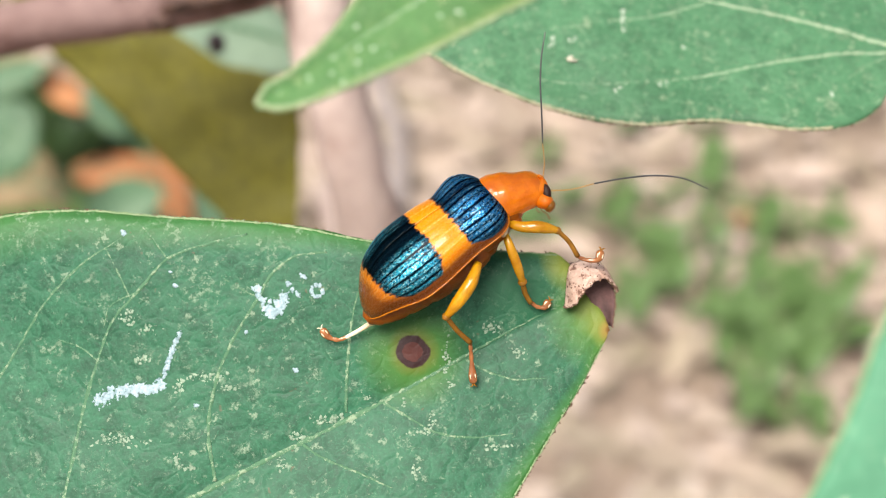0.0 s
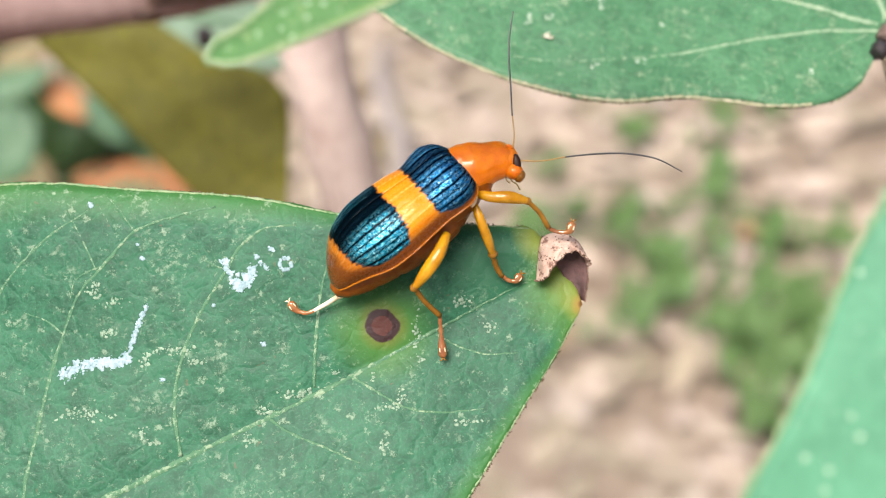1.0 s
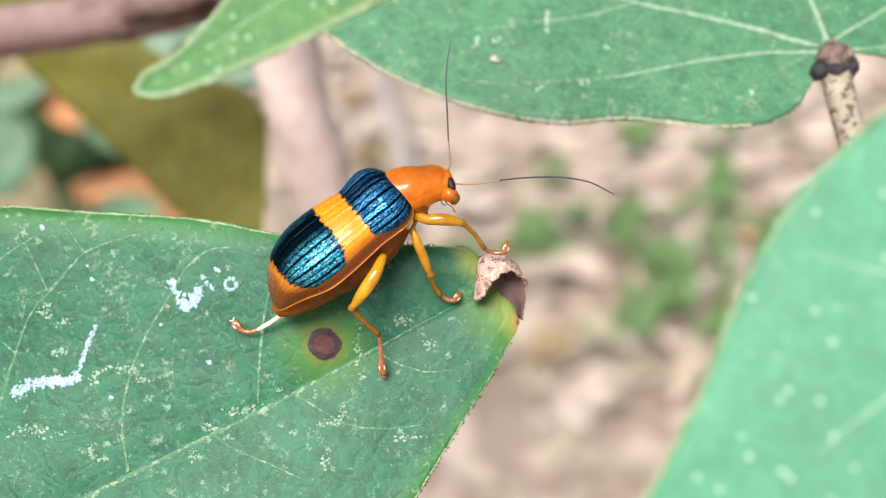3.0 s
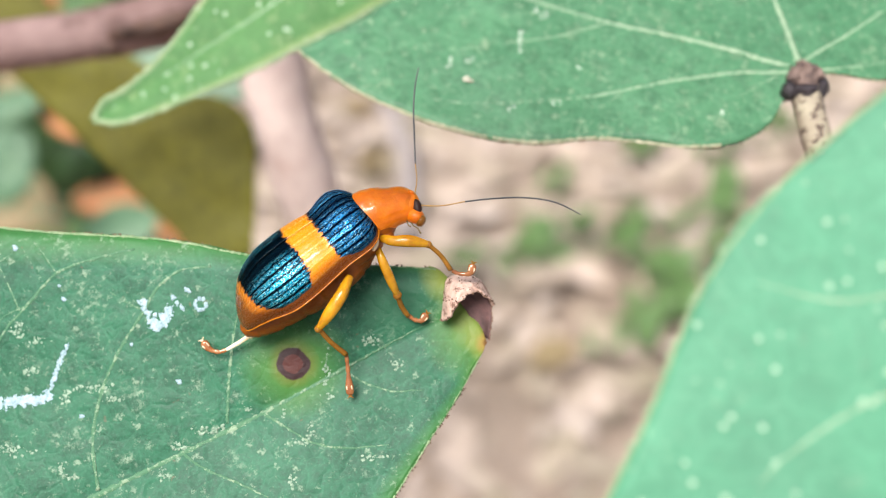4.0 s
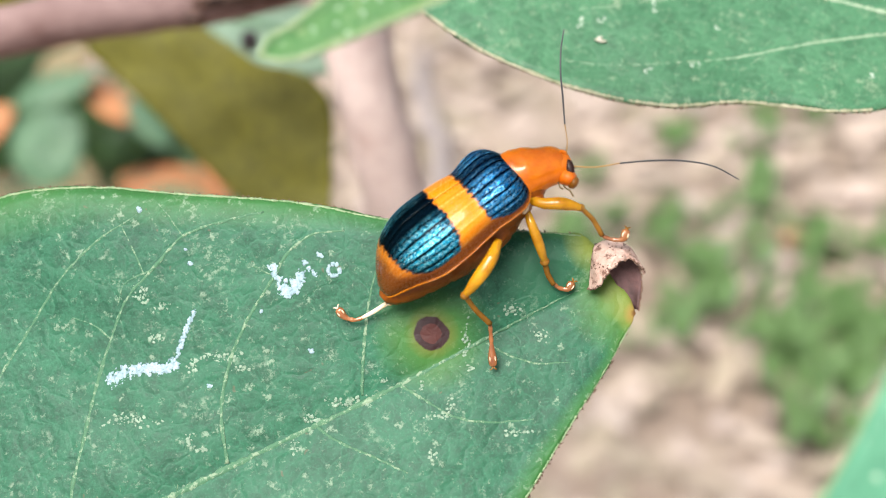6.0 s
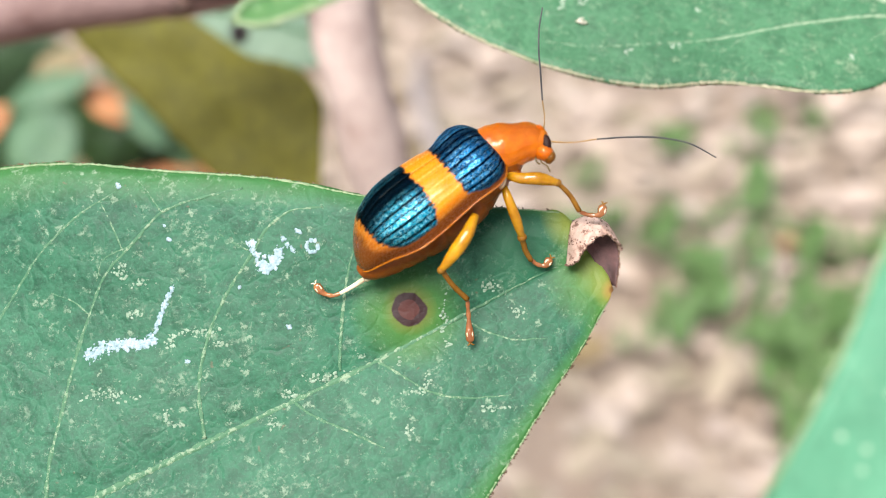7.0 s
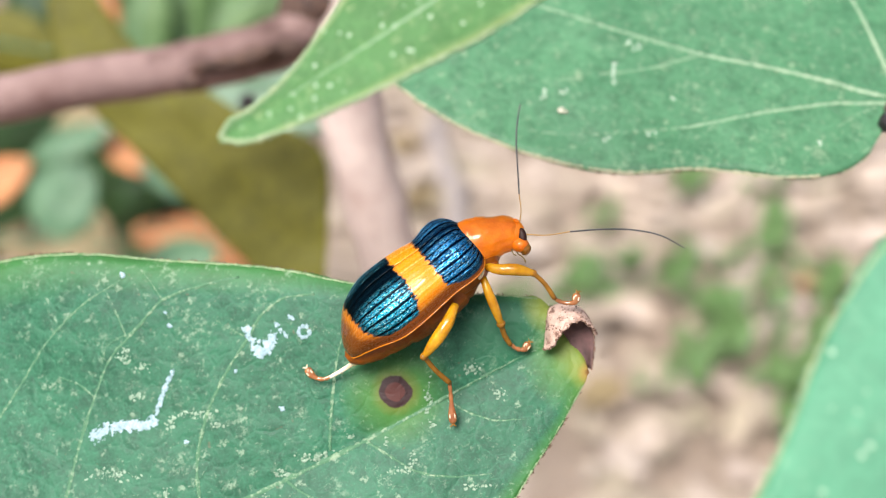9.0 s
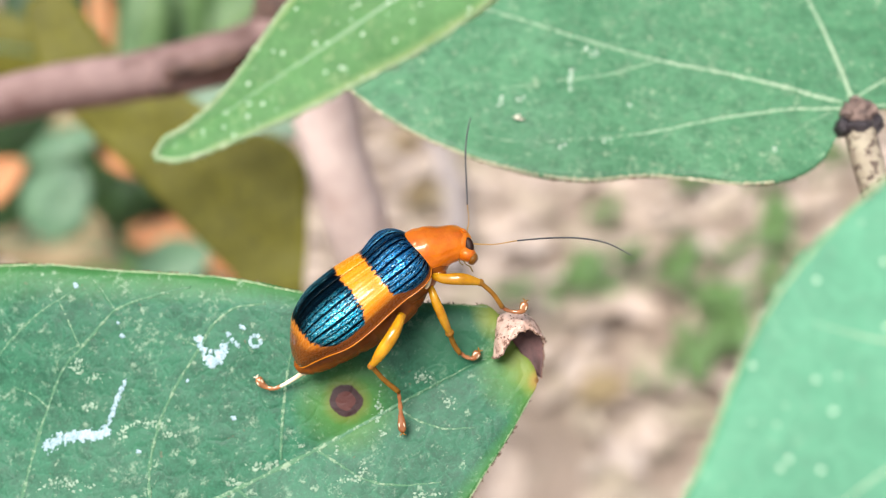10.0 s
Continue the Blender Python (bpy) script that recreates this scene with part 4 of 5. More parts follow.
def leg(knee_pts, knee_r, shin_pts, shin_r, foot_pts, mats=(leg_mat, shin_mat, foot_mat)):
    femur = part("femur", limb([bug(*p) for p in knee_pts], [r * U for r in knee_r], 16, 12), mats[0], beetle)
    bm = limb([bug(*p) for p in shin_pts], [r * 0.88 * U for r in shin_r], 14, 10)
    k = bug(*shin_pts[0])
    blob(bm, k, [Vector((1, 0, 0)) * shin_r[0] * 1.5 * U, Vector((0, 1, 0)) * shin_r[0] * 1.5 * U, Vector((0, 0, 1)) * shin_r[0] * 1.5 * U], 0, 6, 8)
    part("tibia", bm, mats[1], femur)
    way = smooth_path([bug(*p) for p in foot_pts], 18)
    swell = np.interp(np.linspace(0, 1, 18), (0, 0.18, 0.22, 0.42, 0.46, 0.60, 0.80, 0.95, 1), (3.0, 3.8, 2.8, 4.2, 3.0, 4.6, 7.6, 7.0, 4.0))
    tarsus = part("tarsus", tube(bmesh.new(), way, [r * U for r in swell], 10, 0.6, bug_way(0, 0, 1)), mats[2], femur)
    # pale slips on the foot stand in for its white glints
    bm = bmesh.new()
    w, e = (way[-1] - way[-3]).normalized(), way[-1]
    side = w.cross(bug_way(0, 0, 1)).normalized()
    for s in (-1, 1):
        blob(bm, way[-4] + (side * s * 4.2 + bug_way(0, 0, 1) * 3.0) * U, [w * 4.0 * U, side * 1.3 * U, bug_way(0, 0, 1) * 1.2 * U], 0.2, 6, 8, s)
    part("foot_glint", bm, pale_mat, tarsus)
    bm = bmesh.new()
    for s in (-1, 1):
        tube(bm, [e, e + (w * 4 + side * s * 3) * U, e + (w * 5 + side * s * 6) * U], [1.6 * U, 1.2 * U, 0.4 * U], 6)
    part("claw", bm, mats[1], tarsus)
    return femur


# right fore, middle and hind leg, then the left hind leg behind the body
leg(((752, 428, 0.958), (775, 436, 0.952), (808, 437, 0.95), (841, 443, 0.955)), (6, 9.0, 10.4, 5.5), ((841, 443, 0.955), (862, 462, 0.962), (880, 488, 0.972)), (4.4, 4.6, 5), ((882, 490, 0.972), (896, 495, 0.968), (914, 494, 0.966), (920, 478, 0.966)))
leg(((748, 440, 0.962), (758, 468, 0.958), (772, 502, 0.962), (785, 533, 0.976)), (4.5, 7.8, 8.2, 5.4), ((785, 533, 0.976), (792, 553, 0.986), (803, 570, 0.994)), (5.5, 5.5, 5), ((803, 568, 0.994), (813, 576, 0.995), (826, 578, 0.995), (836, 566, 0.995)))
leg(((702, 500, 0.948), (688, 532, 0.940), (663, 570, 0.942), (647, 592, 0.95)), (7, 11, 10.6, 5.5), ((647, 592, 0.95), (668, 616, 0.963), (694, 638, 0.975)), (5, 5, 5.5), ((694, 636, 0.976), (697, 665, 0.98), (699, 690, 0.981), (701, 710, 0.981)))
leg(((560, 560, 0.985), (540, 580, 0.982), (524, 600, 0.984)), (8, 8, 6), ((526, 602, 0.984), (505, 616, 0.988), (482, 629, 0.991)), (5, 4.5, 3.6), ((484, 628, 0.991), (470, 633, 0.991), (452, 628, 0.991), (440, 614, 0.991)), (belly_mat, pale_mat, foot_mat))
bm = bmesh.new()
blob(bm, bug(748, 442, 0.947), [bug_way(0.3, 1, 0) * 13 * U, bug_way(1, -0.3, 0) * 5.5 * U, bug_way(0, 0, 1) * 7 * U], 0.1, 8, 10)
part("coxa", bm, pale_mat, beetle, "pale joint at the base of the legs")


def antenna(base, pale, dark):
    """Its own space starts at its base on the head."""
    o = bug(*base)
    pts = [bug(*p) - o for p in (base, *pale)]
    a = limb([bug(*p) - o for p in dark], [1.3 * U, 1.5 * U, 1.5 * U, 1.4 * U, 1.0 * U], 44, 8)
    ob = part("antenna", a, feeler_mat, beetle, "long thin antenna, charcoal beyond its amber base")
    part("antenna_base", limb(pts, [1.5 * U, 0.95 * U, 1.1 * U], 14, 8), pale_leg, ob)
    ob.location = o
    return ob, o


antenna_fore, FORE_AT = antenna((828, 374, 0.955), ((862, 375, 0.956), (906, 368, 0.960)), ((906, 368, 0.960), (960, 363, 0.966), (1020, 363, 0.972), (1065, 371, 0.976), (1110, 393, 0.981)))
antenna_up, UP_AT = antenna((817, 353, 0.962), ((820, 330, 0.970), (817, 300, 0.976)), ((817, 300, 0.976), (815, 250, 0.985), (813, 205, 0.995), (815, 165, 1.003), (821, 130, 1.010)))


# ---- the shrub behind ----
def bark_material(name, a, b, dark, amount):
    n = Nodes(name)
    c = n.mix(n.ramp(n.noise(160, 5, 0.65), (0.3, 0.0), (0.7, 1.0)), a, b)
    c = n.mix(n.ramp(n.noise(110, 4, 0.6), (0.56 - amount, 0.0), (0.64 - amount, 0.85)), c, dark)
    n.set(Base_Color=c, Roughness=0.8)
    n.bump(n.noise(900, 5, 0.7), 0.6, 0.0004)
    return n.mat


bark_mat = bark_material("bark_pinkish_grey", (0.356, 0.258, 0.232), (0.623, 0.494, 0.455), (0.321, 0.21, 0.175), 0.0)
branch_mat = bark_material("bark_brown_grey", (0.132, 0.0693, 0.0611), (0.254, 0.162, 0.148), (0.0526, 0.021, 0.0151), 0.03)
foot = on_ground(690, 560)
shrub_m = Matrix.Translation(Vector((foot.x, foot.y, 0)))
shrub = thing("shrub", shrub_m, "woody shrub with smooth pinkish grey stem and branch", "shrub")
sb = shrub_m.inverted()


def wood(name, pts, radii, n=40, seed=0.0):
    path = smooth_path([sb @ Vector(p) for p in pts], n)
    f = smooth_curve([(i / (len(radii) - 1), r) for i, r in enumerate(radii)])
    rr = [f(i / (n - 1)) * (1 + 0.10 * noise.noise(Vector((i * 0.35, seed, 0)))) for i in range(n)]
    return part(name, tube(bmesh.new(), path, rr, 16), bark_mat if name == "stem" else branch_mat, shrub)


wood("stem", [place(460, -620, 1.80), place(502, -120, 1.84), place(535, 120, 1.88), place(592, 330, 1.98), place(652, 520, 2.2), Vector((foot.x - 0.01, foot.y - 0.02, 0.05)), Vector((foot.x, foot.y, -0.02))],
     [0.0036, 0.0042, 0.0047, 0.0056, 0.0068, 0.0080, 0.0095], 60)
wood("branch", [place(500, -60, 1.85), place(440, 12, 1.83), place(330, 50, 1.80), place(200, 76, 1.78), place(60, 96, 1.76), place(-100, 130, 1.76), place(-500, 160, 1.85)],
     [0.0031, 0.0027, 0.0025, 0.0024, 0.0024, 0.0024, 0.0025], 50, 3.0)
bm = bmesh.new()
for u, v, z, long, r in ((505, -50, 1.84, 0.0050, 0.0040), (350, 52, 1.752, 0.0034, 0.0008), (296, 64, 1.748, 0.0025, 0.0006), (412, 40, 1.775, 0.0026, 0.0010), (255, 98, 1.765, 0.0012, 0.0006)):
    blob(bm, sb @ place(u, v, z), [turned(0.96, 0.27, 0) * long, turned(-0.27, 0.96, 0) * r, turned(0, 0, 1) * max(r, 0.0009)], 0.5, 10, 14, u)
part("branch_scar", bm, plain_material("bark_scar_dark", (0.02783, 0.0159, 0.01431), (0.1113, 0.05565, 0.03578), 700, 0.8), shrub, "dark brown cracked streaks of scarred bark")

# the olive leaf hanging in the shade of the branch
olive_mat = leaf_material("leaf_olive_underside", (0.100, 0.091, 0.0060), (0.152, 0.137, 0.0096), (0.27, 0.200, 0.0185), 0.6, 0.25, through=0.3, cell=300)
ol_m, ol_local = leaf_plane(500, 470, 2.12, (0.62, -0.78, 0.0), (0.1, -0.25, 1.0))
OL_A = [ol_local(u, v) for u, v in ((500, 470), (506, 330), (500, 232), (455, 187), (375, 168), (335, 142), (256, 95), (165, 62), (80, 4), (20, -80))]
OL_B = [ol_local(u, v) for u, v in ((500, 470), (430, 482), (366, 422), (266, 325), (176, 235), (86, 150), (20, 60), (-10, -60))]
OL_L = min(OL_A[-1][0], OL_B[-1][0])
olive = Leaf("leaf", ol_m, "drooping olive leaf in the shade of the branch", OL_A, OL_B, OL_L, lambda s, b: 14 * noise.noise(Vector((s * 0.006, b * 0.006, 3.0))), olive_mat, olive_mat, nu=50, nv=20, thick=12)
olive.vein("midrib", [(OL_L, 0), (OL_L * 0.5, 0), (6, 0)], [9, 7, 4], 20)


def bush_leaf(u, v, z, size, wide, turn, tilt, material, label, name="leaf"):
    """A plain oval leaf of the undergrowth, its middle at u, v, z and its tip turned from upright."""
    a = math.radians(turn)
    m = frame_at(place(u, v, z), turned(math.sin(a), math.cos(a), 0.0), turned(tilt[0], tilt[1], 1.0))
    root = thing(name, m, label, "leaf", "undergrowth leaves")
    f = smooth_curve([(0, 0.02), (0.1, 0.38), (0.3, 0.8), (0.55, 1.0), (0.8, 0.82), (0.95, 0.4), (1.0, 0.05)])
    bm = bmesh.new()
    rows = []
    for i in range(23):
        q = i / 22
        rows.append([bm.verts.new(Vector(((0.5 - q) * size, t * wide * 0.5 * f(q), size * (0.05 * math.sin(q * 3.1) - 0.06 * t * t * f(q) + 0.02 * noise.noise(Vector((q * 4, t * 2, u * 0.1))))))) for t in np.linspace(-1, 1, 11)])
    for x, y in zip(rows, rows[1:]):
        for k in range(10):
            bm.faces.new((x[k], x[k + 1], y[k + 1], y[k]))
    part("blade", bm, material, root).modifiers.new("thickness", "SOLIDIFY").thickness = 0.0003
    path = [Vector(((0.5 - q) * size, 0, size * 0.05 * math.sin(q * 3.1) + 0.0003)) for q in np.linspace(0.02, 1.25, 16)]
    part("midrib", tube(bmesh.new(), path, [size * 0.012 + size * 0.008 * i / 16 for i in range(16)], 6), material if material is shade_green else rib_mat, root)
    return root


pale_green = leaf_material("leaf_pale_grey_green", (0.0755, 0.148, 0.0797), (0.121, 0.203, 0.112), (0.227, 0.281, 0.135), 0.5, 0.3, through=0.15, cell=200)
# lighter copy of the pale grey-green, offsetting the shade under the branch
pale_lit = leaf_material("leaf_pale_lit", (0.165, 0.235, 0.165), (0.215, 0.29, 0.205), (0.25, 0.31, 0.20), 0.6, 0.1, through=0.25, cell=200, mottle=0.5)
mid_green = leaf_material("leaf_mid_green", (0.0737, 0.139, 0.0395), (0.12, 0.196, 0.0646), (0.188, 0.235, 0.0718), 0.5, 0.3, through=0.2, cell=200)
# dark green put into leaves that stand in for shaded gaps
shade_green = leaf_material("leaf_shade_green", (0.0095, 0.0245, 0.0055), (0.0210, 0.0525, 0.0100), (0.159, 0.245, 0.0795), 0.5, 0.2, through=0.1, cell=200)
rust = plain_material("dead_leaf_orange", (0.3339, 0.1113, 0.03975), (0.4929, 0.2067, 0.0795), 90, 0.7, 0.5, 0.0005)
straw = plain_material("dead_leaf_straw", (0.159, 0.1113, 0.05168), (0.2544, 0.1829, 0.0954), 90, 0.7, 0.5, 0.0005)
PALE_L, MID_L, SHADE_L = "pale grey-green leaf of the undergrowth", "mid-green leaf of the undergrowth", "dark green leaf added for a shaded gap in the undergrowth"
RUST_L, STRAW_L = "dead orange-brown leaf caught in the undergrowth", "dry straw-coloured leaf in the undergrowth"
for u, v, z, size, wide, turn, tilt, mt, lb in (
        (45, 300, 4.6, 0.022, 0.021, 40, (0.1, 0.4), pale_green, PALE_L),
        (255, 418, 5.0, 0.024, 0.018, 70, (0.0, 0.5), pale_green, PALE_L),
        (400, 440, 5.6, 0.034, 0.026, 130, (0.1, 0.3), pale_green, PALE_L),
        (425, 122, 2.26, 0.0200, 0.0125, 105, (0.0, 0.7), pale_lit, "pale leaf behind the branch, lightened to offset the shade"),
        (60, 200, 5.2, 0.026, 0.011, 70, (0.0, 0.4), pale_green, PALE_L),
        (225, 262, 5.0, 0.018, 0.008, 140, (0.2, 0.4), pale_green, PALE_L),
        (245, 358, 5.5, 0.028, 0.012, 85, (0.0, 0.5), rust, RUST_L),
        (335, 395, 5.5, 0.026, 0.012, 150, (0.1, 0.4), rust, RUST_L),
        (160, 225, 5.3, 0.019, 0.009, 125, (0.0, 0.4), rust, RUST_L),
        (-75, 270, 4.9, 0.022, 0.014, 60, (0.0, 0.4), rust, RUST_L),
        (40, 385, 5.2, 0.040, 0.015, 95, (0.0, 0.4), straw, STRAW_L),
        (118, 372, 5.2, 0.024, 0.008, 150, (0.0, 0.3), straw, STRAW_L),
        (80, 150, 5.6, 0.020, 0.010, 60, (0.0, 0.3), straw, STRAW_L),
        (190, 285, 5.35, 0.018, 0.011, 40, (0.0, -0.5), shade_green, SHADE_L),
        (258, 305, 5.6, 0.018, 0.010, 60, (0.0, -0.5), shade_green, SHADE_L),
        (120, 270, 6.3, 0.050, 0.040, 100, (0.0, -0.5), shade_green, SHADE_L),
        (0, 170, 6.4, 0.050, 0.034, 70, (0.0, -0.4), shade_green, SHADE_L),
        (330, 330, 6.6, 0.060, 0.050, 40, (0.0, -0.4), shade_green, SHADE_L),
        (-120, 300, 6.6, 0.060, 0.050, 40, (0.0, -0.4), shade_green, SHADE_L),
        (120, 400, 6.8, 0.070, 0.050, 90, (0.0, -0.2), mid_green, MID_L),
        (250, 150, 7.2, 0.060, 0.034, 130, (0.0, 0.1), mid_green, MID_L),
        (330, -30, 7.5, 0.050, 0.030, 60, (0.0, 0.3), mid_green, MID_L),
        (180, -20, 7.2, 0.060, 0.030, 10, (0.0, 0.3), mid_green, MID_L),
        (250, -60, 7.4, 0.060, 0.030, 170, (0.0, 0.3), mid_green, MID_L),
        (400, -70, 7.6, 0.060, 0.036, 100, (0.0, 0.3), mid_green, MID_L),
        (40, -60, 7.0, 0.060, 0.040, 30, (0.0, -0.3), shade_green, SHADE_L),
        (120, 0, 6.4, 0.040, 0.010, 175, (0.0, 0.3), rust, RUST_L),
        (-50, 25, 4.0, 0.026, 0.016, 100, (0.0, -0.2), olive_mat, "olive leaf behind the branch")):
    bush_leaf(u, v, z, size, wide, turn, tilt, mt, lb)

# a dark dried bud under the branch
bm = bmesh.new()
blob(bm, (0, 0, 0), [Vector((0.0010, 0, 0)), Vector((0, 0.0010, 0)), Vector((0, 0, 0.0013))], 0.1, 8, 12)
berry = part("bud", bm, node_mat, None)
berry.matrix_world = Matrix.Translation(place(359, 133, 2.00))
tagged(berry, "small dark dried bud on the olive leaf's edge", "bud")

# ---- the ground ----
soil = Nodes("soil_with_litter_crumbs")
sc = soil.mix(soil.ramp(soil.noise(14, 6, 0.65), (0.35, 0.0), (0.65, 1.0)), (0.2385, 0.1709, 0.1312), (0.3657, 0.2703, 0.2147))
sc = soil.mix(soil.ramp(soil.cells(45, out="Color"), (0.3, 0.0), (0.9, 0.6)), sc, (0.3498, 0.2624, 0.2067))
sc = soil.mix(soil.ramp(soil.noise(1.6, 5, 0.6), (0.4, 0.0), (0.65, 0.7)), sc, (0.159, 0.1192, 0.08348))
soil.set(Base_Color=sc, Roughness=0.9)
soil.bump(soil.noise(160, 5, 0.7), 0.8, 0.004)
bm = bmesh.new()
N = 60
grid = []
for i in range(N + 1):
    a = (i / N * 2 - 1)
    row = []
    for k in range(N + 1):
        b = (k / N * 2 - 1)
        x, y = 300 * a * abs(a) ** 5 + 1.5 * a, 300 * b * abs(b) ** 5 + 1.5 * b + 0.5
        near = math.exp(-(x * x + y * y) / 9)
        row.append(bm.verts.new((x, y, 0.012 * near * noise.noise(Vector((x * 4, y * 4, 0))))))
    grid.append(row)
for p, q in zip(grid, grid[1:]):
    for k in range(N):
        bm.faces.new((p[k], q[k], q[k + 1], p[k + 1]))
ground = part("ground", bm, soil.mat, None)
tagged(ground, "dry earth strewn with pale crumbs of leaf litter", "ground", kind="structure")

rnd = random.Random(11)
litter_n = Nodes("leaf_litter_tan")
lc = litter_n.ramp(litter_n.island(), (0.0, (0.27, 0.215, 0.16)), (0.2, (0.32, 0.245, 0.19)), (0.5, (0.355, 0.27, 0.215)), (0.8, (0.38, 0.295, 0.245)), (1.0, (0.43, 0.345, 0.295)))
drift = litter_n.noise(26, 3, 0.55)
lc = litter_n.mix(litter_n.ramp(drift, (0.34, 0.75), (0.46, 0.0)), lc, (0.23, 0.195, 0.125))
lc = litter_n.mix(litter_n.ramp(drift, (0.54, 0.0), (0.68, 0.7)), lc, (0.47, 0.365, 0.315))
litter_n.set(Base_Color=lc, Roughness=0.75)
litter_n.bump(litter_n.noise(500, 4), 0.5, 0.0005)
litter_mat = litter_n.mat


def dead_leaf(bm, m, size, wide, cup, seed):
    rows = []
    for i in range(7):
        q = i / 6
        w = wide * (0.05 + math.sin(math.pi * min(1.0, q * 0.94 + 0.03)) ** 0.8)
        rows.append([bm.verts.new(m @ Vector(((q - 0.5) * size, t * w * 0.5, cup * size * (t * t * 0.5 + 0.25 * math.sin(q * 5 + seed)) + 0.04 * size * noise.noise(Vector((q * 3, t * 2, seed)))))) for t in (-1, -0.5, 0, 0.5, 1)])
    for a, b in zip(rows, rows[1:]):
        for k in range(4):
            bm.faces.new((a[k], a[k + 1], b[k + 1], b[k]))


verts, faces = [], []
for i in range(9500):
    y, x = rnd.gauss(0.75, 0.75), rnd.gauss(0.05, 0.75)
    one = bmesh.new()
    s = rnd.uniform(0.012, 0.050)
    m = Matrix.Translation((x, y, rnd.uniform(0.004, 0.014))) @ Euler((rnd.gauss(0, 0.13), rnd.gauss(0, 0.13), rnd.uniform(0, 6.28))).to_matrix().to_4x4()
    dead_leaf(one, m, s, s * rnd.uniform(0.25, 0.6), rnd.uniform(-0.15, 0.22), i)
    one.verts.index_update()
    base = len(verts)
    verts += [v.co.copy() for v in one.verts]
    faces += [[base + v.index for v in f.verts] for f in one.faces]
    one.free()
me = bpy.data.meshes.new("leaf_litter")
me.from_pydata(verts, [], faces)
me.materials.append(litter_mat)
for p in me.polygons:
    p.use_smooth = True
tagged(new("leaf_litter", me), "dry tan and pinkish fallen leaves covering the earth", "leaf litter", kind="stuff")


def seedling(u, v, leaves, label="young green seedling among the dry leaves"):
    """A seedling rooted under u, v; leaves: offset u, v, height, length, width, turn."""
    p = on_ground(u, v)
    root = thing("seedling", Matrix.Translation(p), label, "seedling", "seedlings on the ground")
    for du, dv, h, size, wide, turn in leaves:
        c = on_ground(u + du, v + dv, h)
        stem_top = c - p
        part("stem", limb([Vector((0, 0, -0.004)), stem_top * 0.5 + Vector((0, 0, 0.004)), stem_top], [0.0012, 0.001, 0.0008], 8, 6), mid_green, root)
        a = math.radians(turn)
        m = Matrix.Translation(stem_top) @ frame_at((0, 0, 0), turned(math.sin(a), math.cos(a), -0.1), turned(0.05, 0.45, 1.0)).to_3x3().to_4x4()
        bm = bmesh.new()
        rows = []
        for i in range(13):
            q = i / 12
            w = wide * (0.04 + math.sin(math.pi * (0.03 + 0.94 * q)) ** 0.9) * 0.5
            rows.append([bm.verts.new(m @ Vector(((0.5 - q) * size, t * w, size * (0.08 * math.sin(q * 3.1) + 0.10 * abs(t))))) for t in (-1, -0.6, -0.3, 0, 0.3, 0.6, 1)])
        for x, y in zip(rows, rows[1:]):
            for k in range(6):
                bm.faces.new((x[k], x[k + 1], y[k + 1], y[k]))
        part("leaf", bm, mid_green, root)
    return root


def tuft(u, v, spread, count, size, turn, seed):
    """Leaves for a seedling, scattered round a middle, mostly turned one way."""
    r = random.Random(seed)
    return [(r.uniform(-0.5, 0.5) * spread[0], r.uniform(-0.5, 0.5) * spread[1] - 45, r.uniform(0.012, 0.034), size * r.uniform(0.7, 1.2), size * r.uniform(0.3, 0.55), turn + r.gauss(0, 35)) for _ in range(count)]


for k, (u, v, spread, count, size, turn) in enumerate((
        (1310, 395, (30, 60), 4, 0.032, 0), (1375, 285, (90, 24), 4, 0.034, 80), (1190, 310, (110, 20), 3, 0.034, 85), (1010, 370, (36, 36), 3, 0.022, 30),
        (1060, 475, (150, 30), 6, 0.032, 90), (1190, 565, (50, 100), 6, 0.032, 10), (1280, 530, (110, 90), 9, 0.034, 50), (1350, 680, (90, 70), 8, 0.030, 50),
        (1410, 610, (70, 150), 10, 0.034, 10), (1470, 500, (110, 60), 7, 0.034, 70), (1500, 640, (110, 90), 7, 0.034, 30), (880, 500, (60, 30), 2, 0.024, 80), (985, 500, (90, 40), 4, 0.022, 60), (1090, 440, (90, 30), 4, 0.022, 80), (1230, 440, (120, 40), 5, 0.024, 70), (1110, 640, (80, 40), 3, 0.022, 40), (1440, 745, (90, 60), 6, 0.032, 40), (1370, 775, (70, 60), 4, 0.030, 20), (1490, 700, (80, 60), 5, 0.032, 60), (1545, 655, (90, 80), 6, 0.032, 30), (1440, 835, (110, 50), 5, 0.030, 60), (1310, 640, (60, 40), 3, 0.026, 40))):
    seedling(u, v, tuft(u, v, (spread[0] * 1.5, spread[1] * 1.5), count * 3 // 2, size * 0.75, turn, k))
salmon = plain_material("dead_leaf_salmon", (0.3339, 0.1749, 0.1034), (0.4611, 0.2624, 0.1709), 90, 0.7, 0.5, 0.0005)
for u, v, a in ((1395, 450, 10), (1010, 640, 40)):
    bm = bmesh.new()
    dead_leaf(bm, Matrix.Identity(4), 0.036, 0.020, 0.15, u)
    ob = part("dead_leaf", bm, salmon if u == 1395 else straw, None)
    ob.matrix_world = Matrix.Translation(on_ground(u, v, 0.016)) @ pose(0, 0, 0, 12, 6, a)
    tagged(ob, "orange-brown fallen leaf lying on the litter" if u == 1395 else "straw-coloured fallen leaf lying on the litter", "leaf", "fallen leaves")


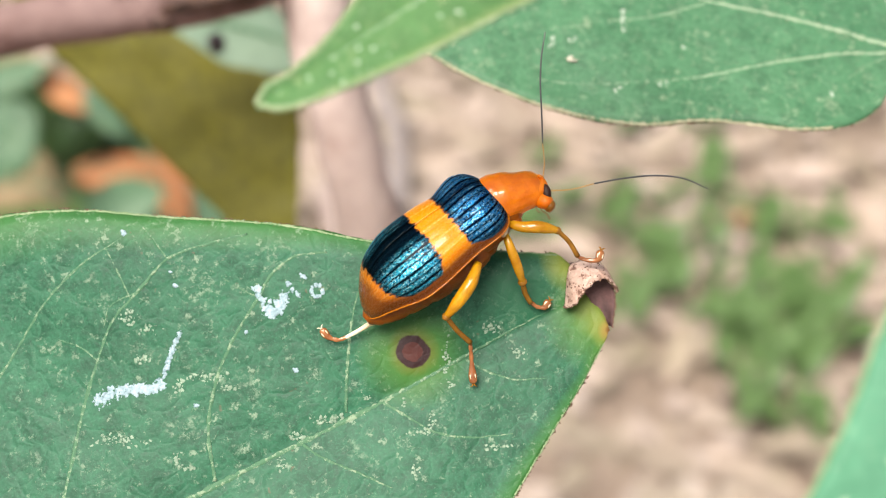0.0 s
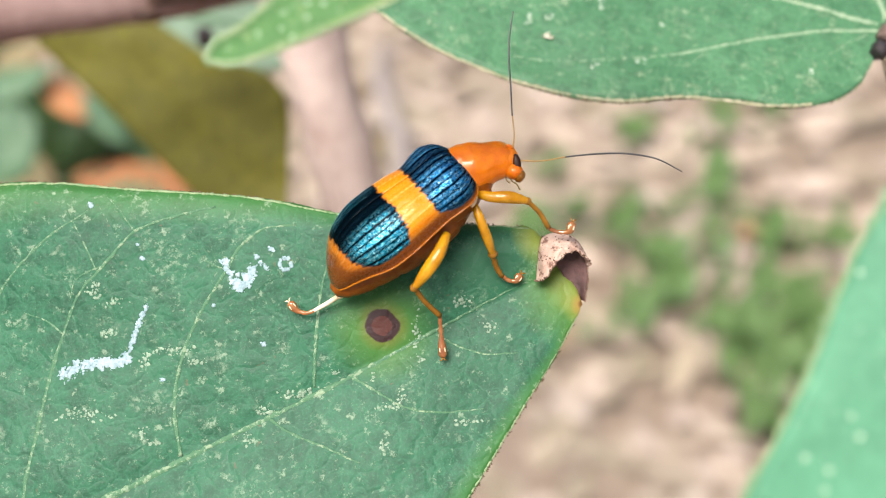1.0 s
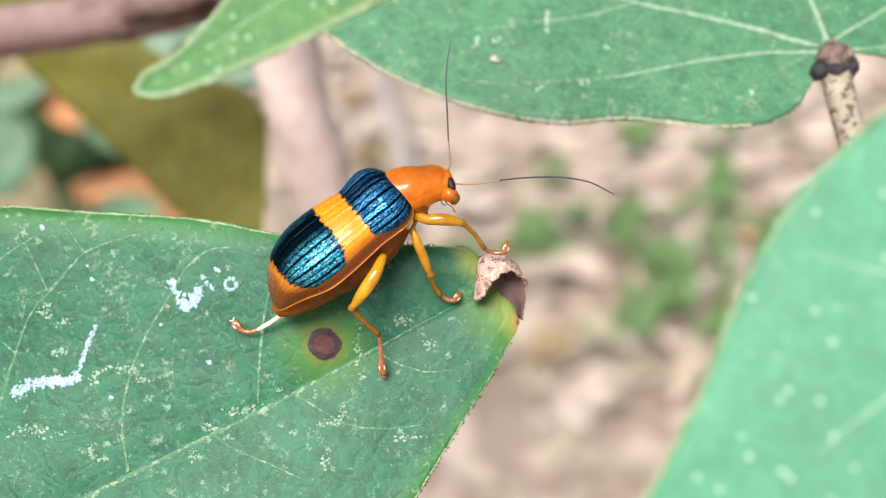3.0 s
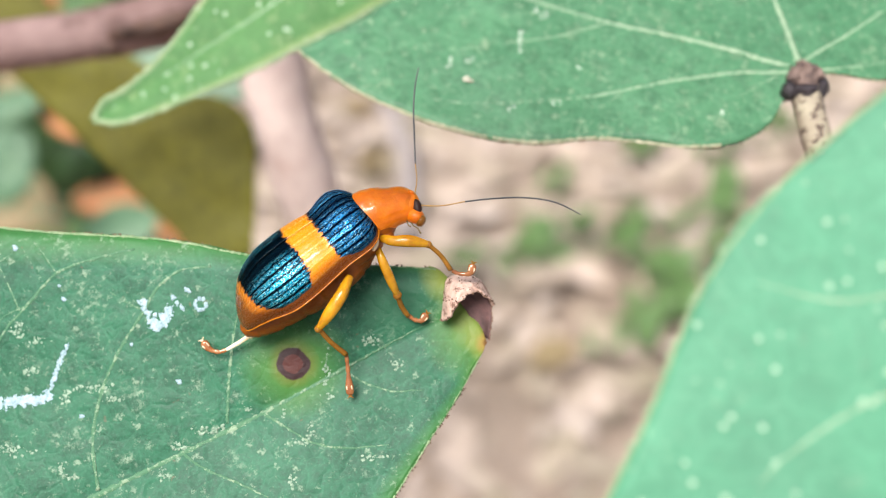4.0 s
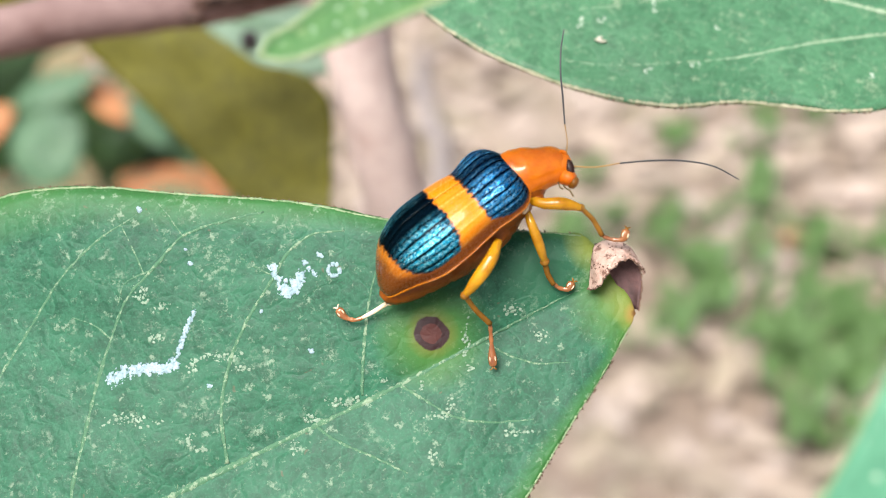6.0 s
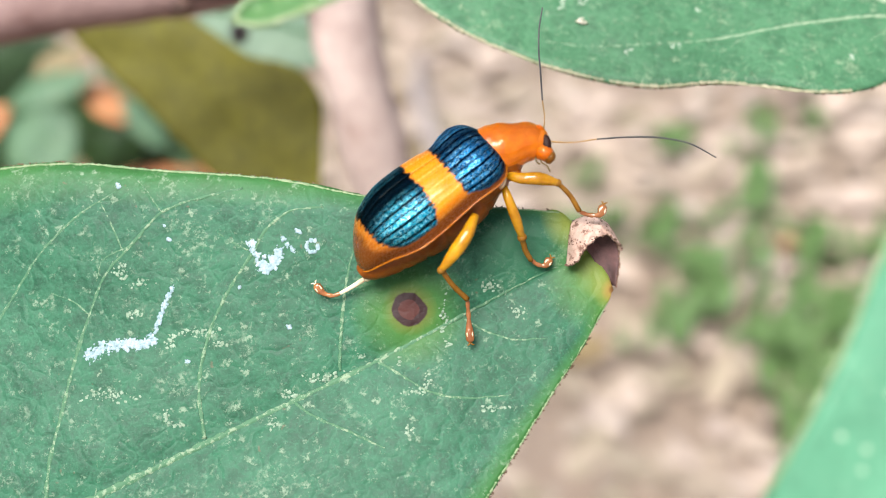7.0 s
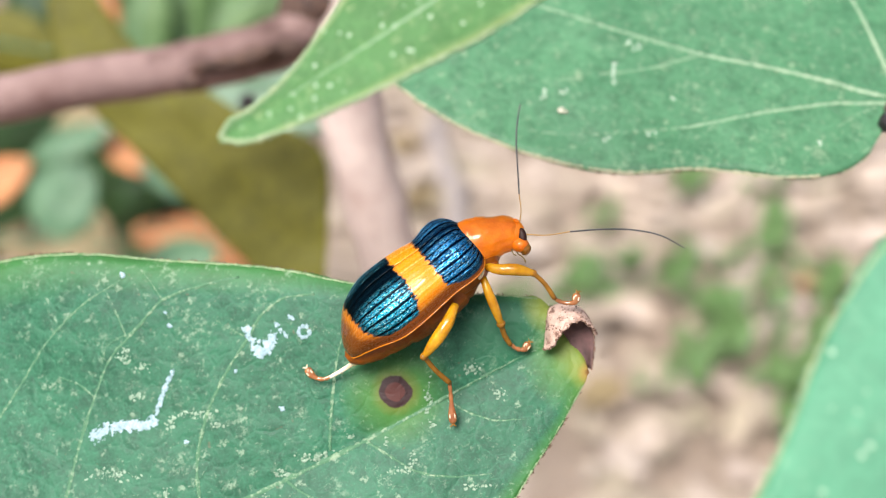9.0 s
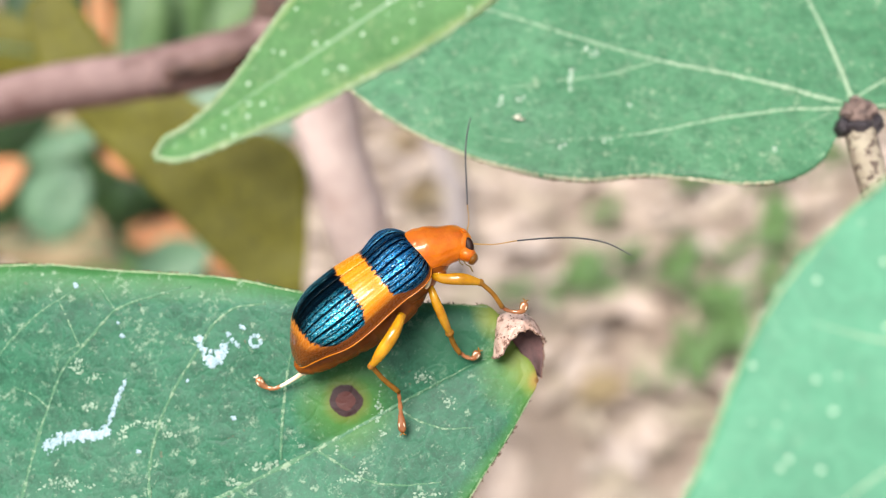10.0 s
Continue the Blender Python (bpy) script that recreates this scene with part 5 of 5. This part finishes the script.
# a grey stick lying on the litter, pointing away
stick_a, stick_b = on_ground(752, 430, 0.012), on_ground(722, 120, 0.030)
mid = (stick_a + stick_b) / 2
bm = limb([stick_a - mid, (stick_a - mid) * 0.35 + Vector((0.006, 0, 0.004)), (stick_b - mid) * 0.45 + Vector((-0.005, 0, 0.003)), stick_b - mid], [0.0085, 0.0075, 0.0070, 0.0045], 30, 12)
for v in bm.verts:
    v.co += Vector((noise.noise(v.co * 60), noise.noise(v.co * 60 + Vector((5, 0, 0))), 0)) * 0.0015
stick = part("stick", bm, bark_material("bark_lilac_grey", (0.23, 0.19, 0.18), (0.36, 0.30, 0.285), (0.15, 0.12, 0.11), 0.0), None)
stick.matrix_world = Matrix.Translation(mid)
tagged(stick, "dead lilac-grey stick lying on the litter", "stick")
for u, v, h, size, wide, a in ((655, 205, 0.02, 0.050, 0.020, 80), (690, 300, 0.015, 0.036, 0.016, 50)):
    bm = bmesh.new()
    dead_leaf(bm, Matrix.Identity(4), size, wide, 0.2, u)
    ob = part("dead_leaf", bm, straw, None)
    ob.matrix_world = Matrix.Translation(on_ground(u, v, h)) @ pose(0, 0, 0, 20, 8, a)
    tagged(ob, "straw-coloured curled fallen leaf lying on the litter", "leaf", "fallen leaves")

# an unseen thicket added ahead to dim the sky in the wing cases
verts, faces = [], []
for i in range(5200):
    x, y = rnd.uniform(-6, 6), rnd.uniform(2.6, 3.8)
    top = 2.6 + 0.9 * noise.noise(Vector((x * 0.7, 0, 2.0)))
    c = Vector((x, y, rnd.random() ** 0.8 * top))
    r = Euler((rnd.uniform(-1.2, 1.2), rnd.uniform(-0.8, 0.8), rnd.uniform(0, 6.28))).to_matrix()
    s = rnd.uniform(0.07, 0.16)
    base = len(verts)
    verts += [c + r @ Vector(p) * s for p in ((-1, 0, 0), (-0.3, 0.5, 0.1), (0.5, 0.38, 0.08), (1, 0, -0.1), (0.5, -0.38, 0.08), (-0.3, -0.5, 0.1))]
    faces += [(base, base + 1, base + 2, base + 3), (base, base + 3, base + 4, base + 5)]
me = bpy.data.meshes.new("thicket")
me.from_pydata(verts, [], faces)
me.materials.append(shade_green)
tagged(new("thicket", me), "unseen dark green thicket added to darken reflections on the beetle", "thicket", kind="stuff")


# ---- what moves ----
def motions():
    def swung(at, axis, degrees):
        return Matrix.Translation(at) @ Matrix.Rotation(math.radians(degrees), 4, axis)

    viewer, right = bug_way(0, 0, 1), bug_way(1, 0, 0)
    # the leaf tip in front sways a little in the air
    walk(tip_leaf.root, [(t, Matrix.Translation(REF.to_3x3() @ Vector((du, -dv, 0)) * 0.741 * U) @ tip_m) for t, du, dv in (
        (0.0, 0, 0), (0.5, -4, 2), (1.0, -9, 3), (1.5, -4, 3), (2.0, 0, 2), (2.5, 0, 0), (4.5, 0, 0), (5.0, -4, -4), (5.5, -9, -8),
        (7.0, -1, -10), (7.5, -1, -16), (8.0, -4, -16), (9.0, -4, -15), (9.5, -4, -14), (10.0, 0, -9))])
    # the raised antenna dips slowly back, the other one sinks at the start
    walk(antenna_fore, [(t, swung(FORE_AT, viewer, a)) for t, a in ((0.0, 4.4), (0.3, 2.2), (0.6, 0.9), (1.0, 0.6), (2.0, 0.0), (2.5, -0.3), (3.8, 0.8), (4.5, 0.0), (5.5, 0.2), (8.0, -0.8), (10.0, -0.6))])
    walk(antenna_up, [(t, swung(UP_AT, right, a)) for t, a in ((0.0, 17.0), (0.5, 16.0), (1.0, 6.0), (2.5, 3.0), (4.0, 0.0), (4.5, 0.0), (5.0, -4.0), (5.5, -5.0), (7.5, -5.0), (8.0, -6.0), (9.0, -4.5), (10.0, -8.0))])


motions()
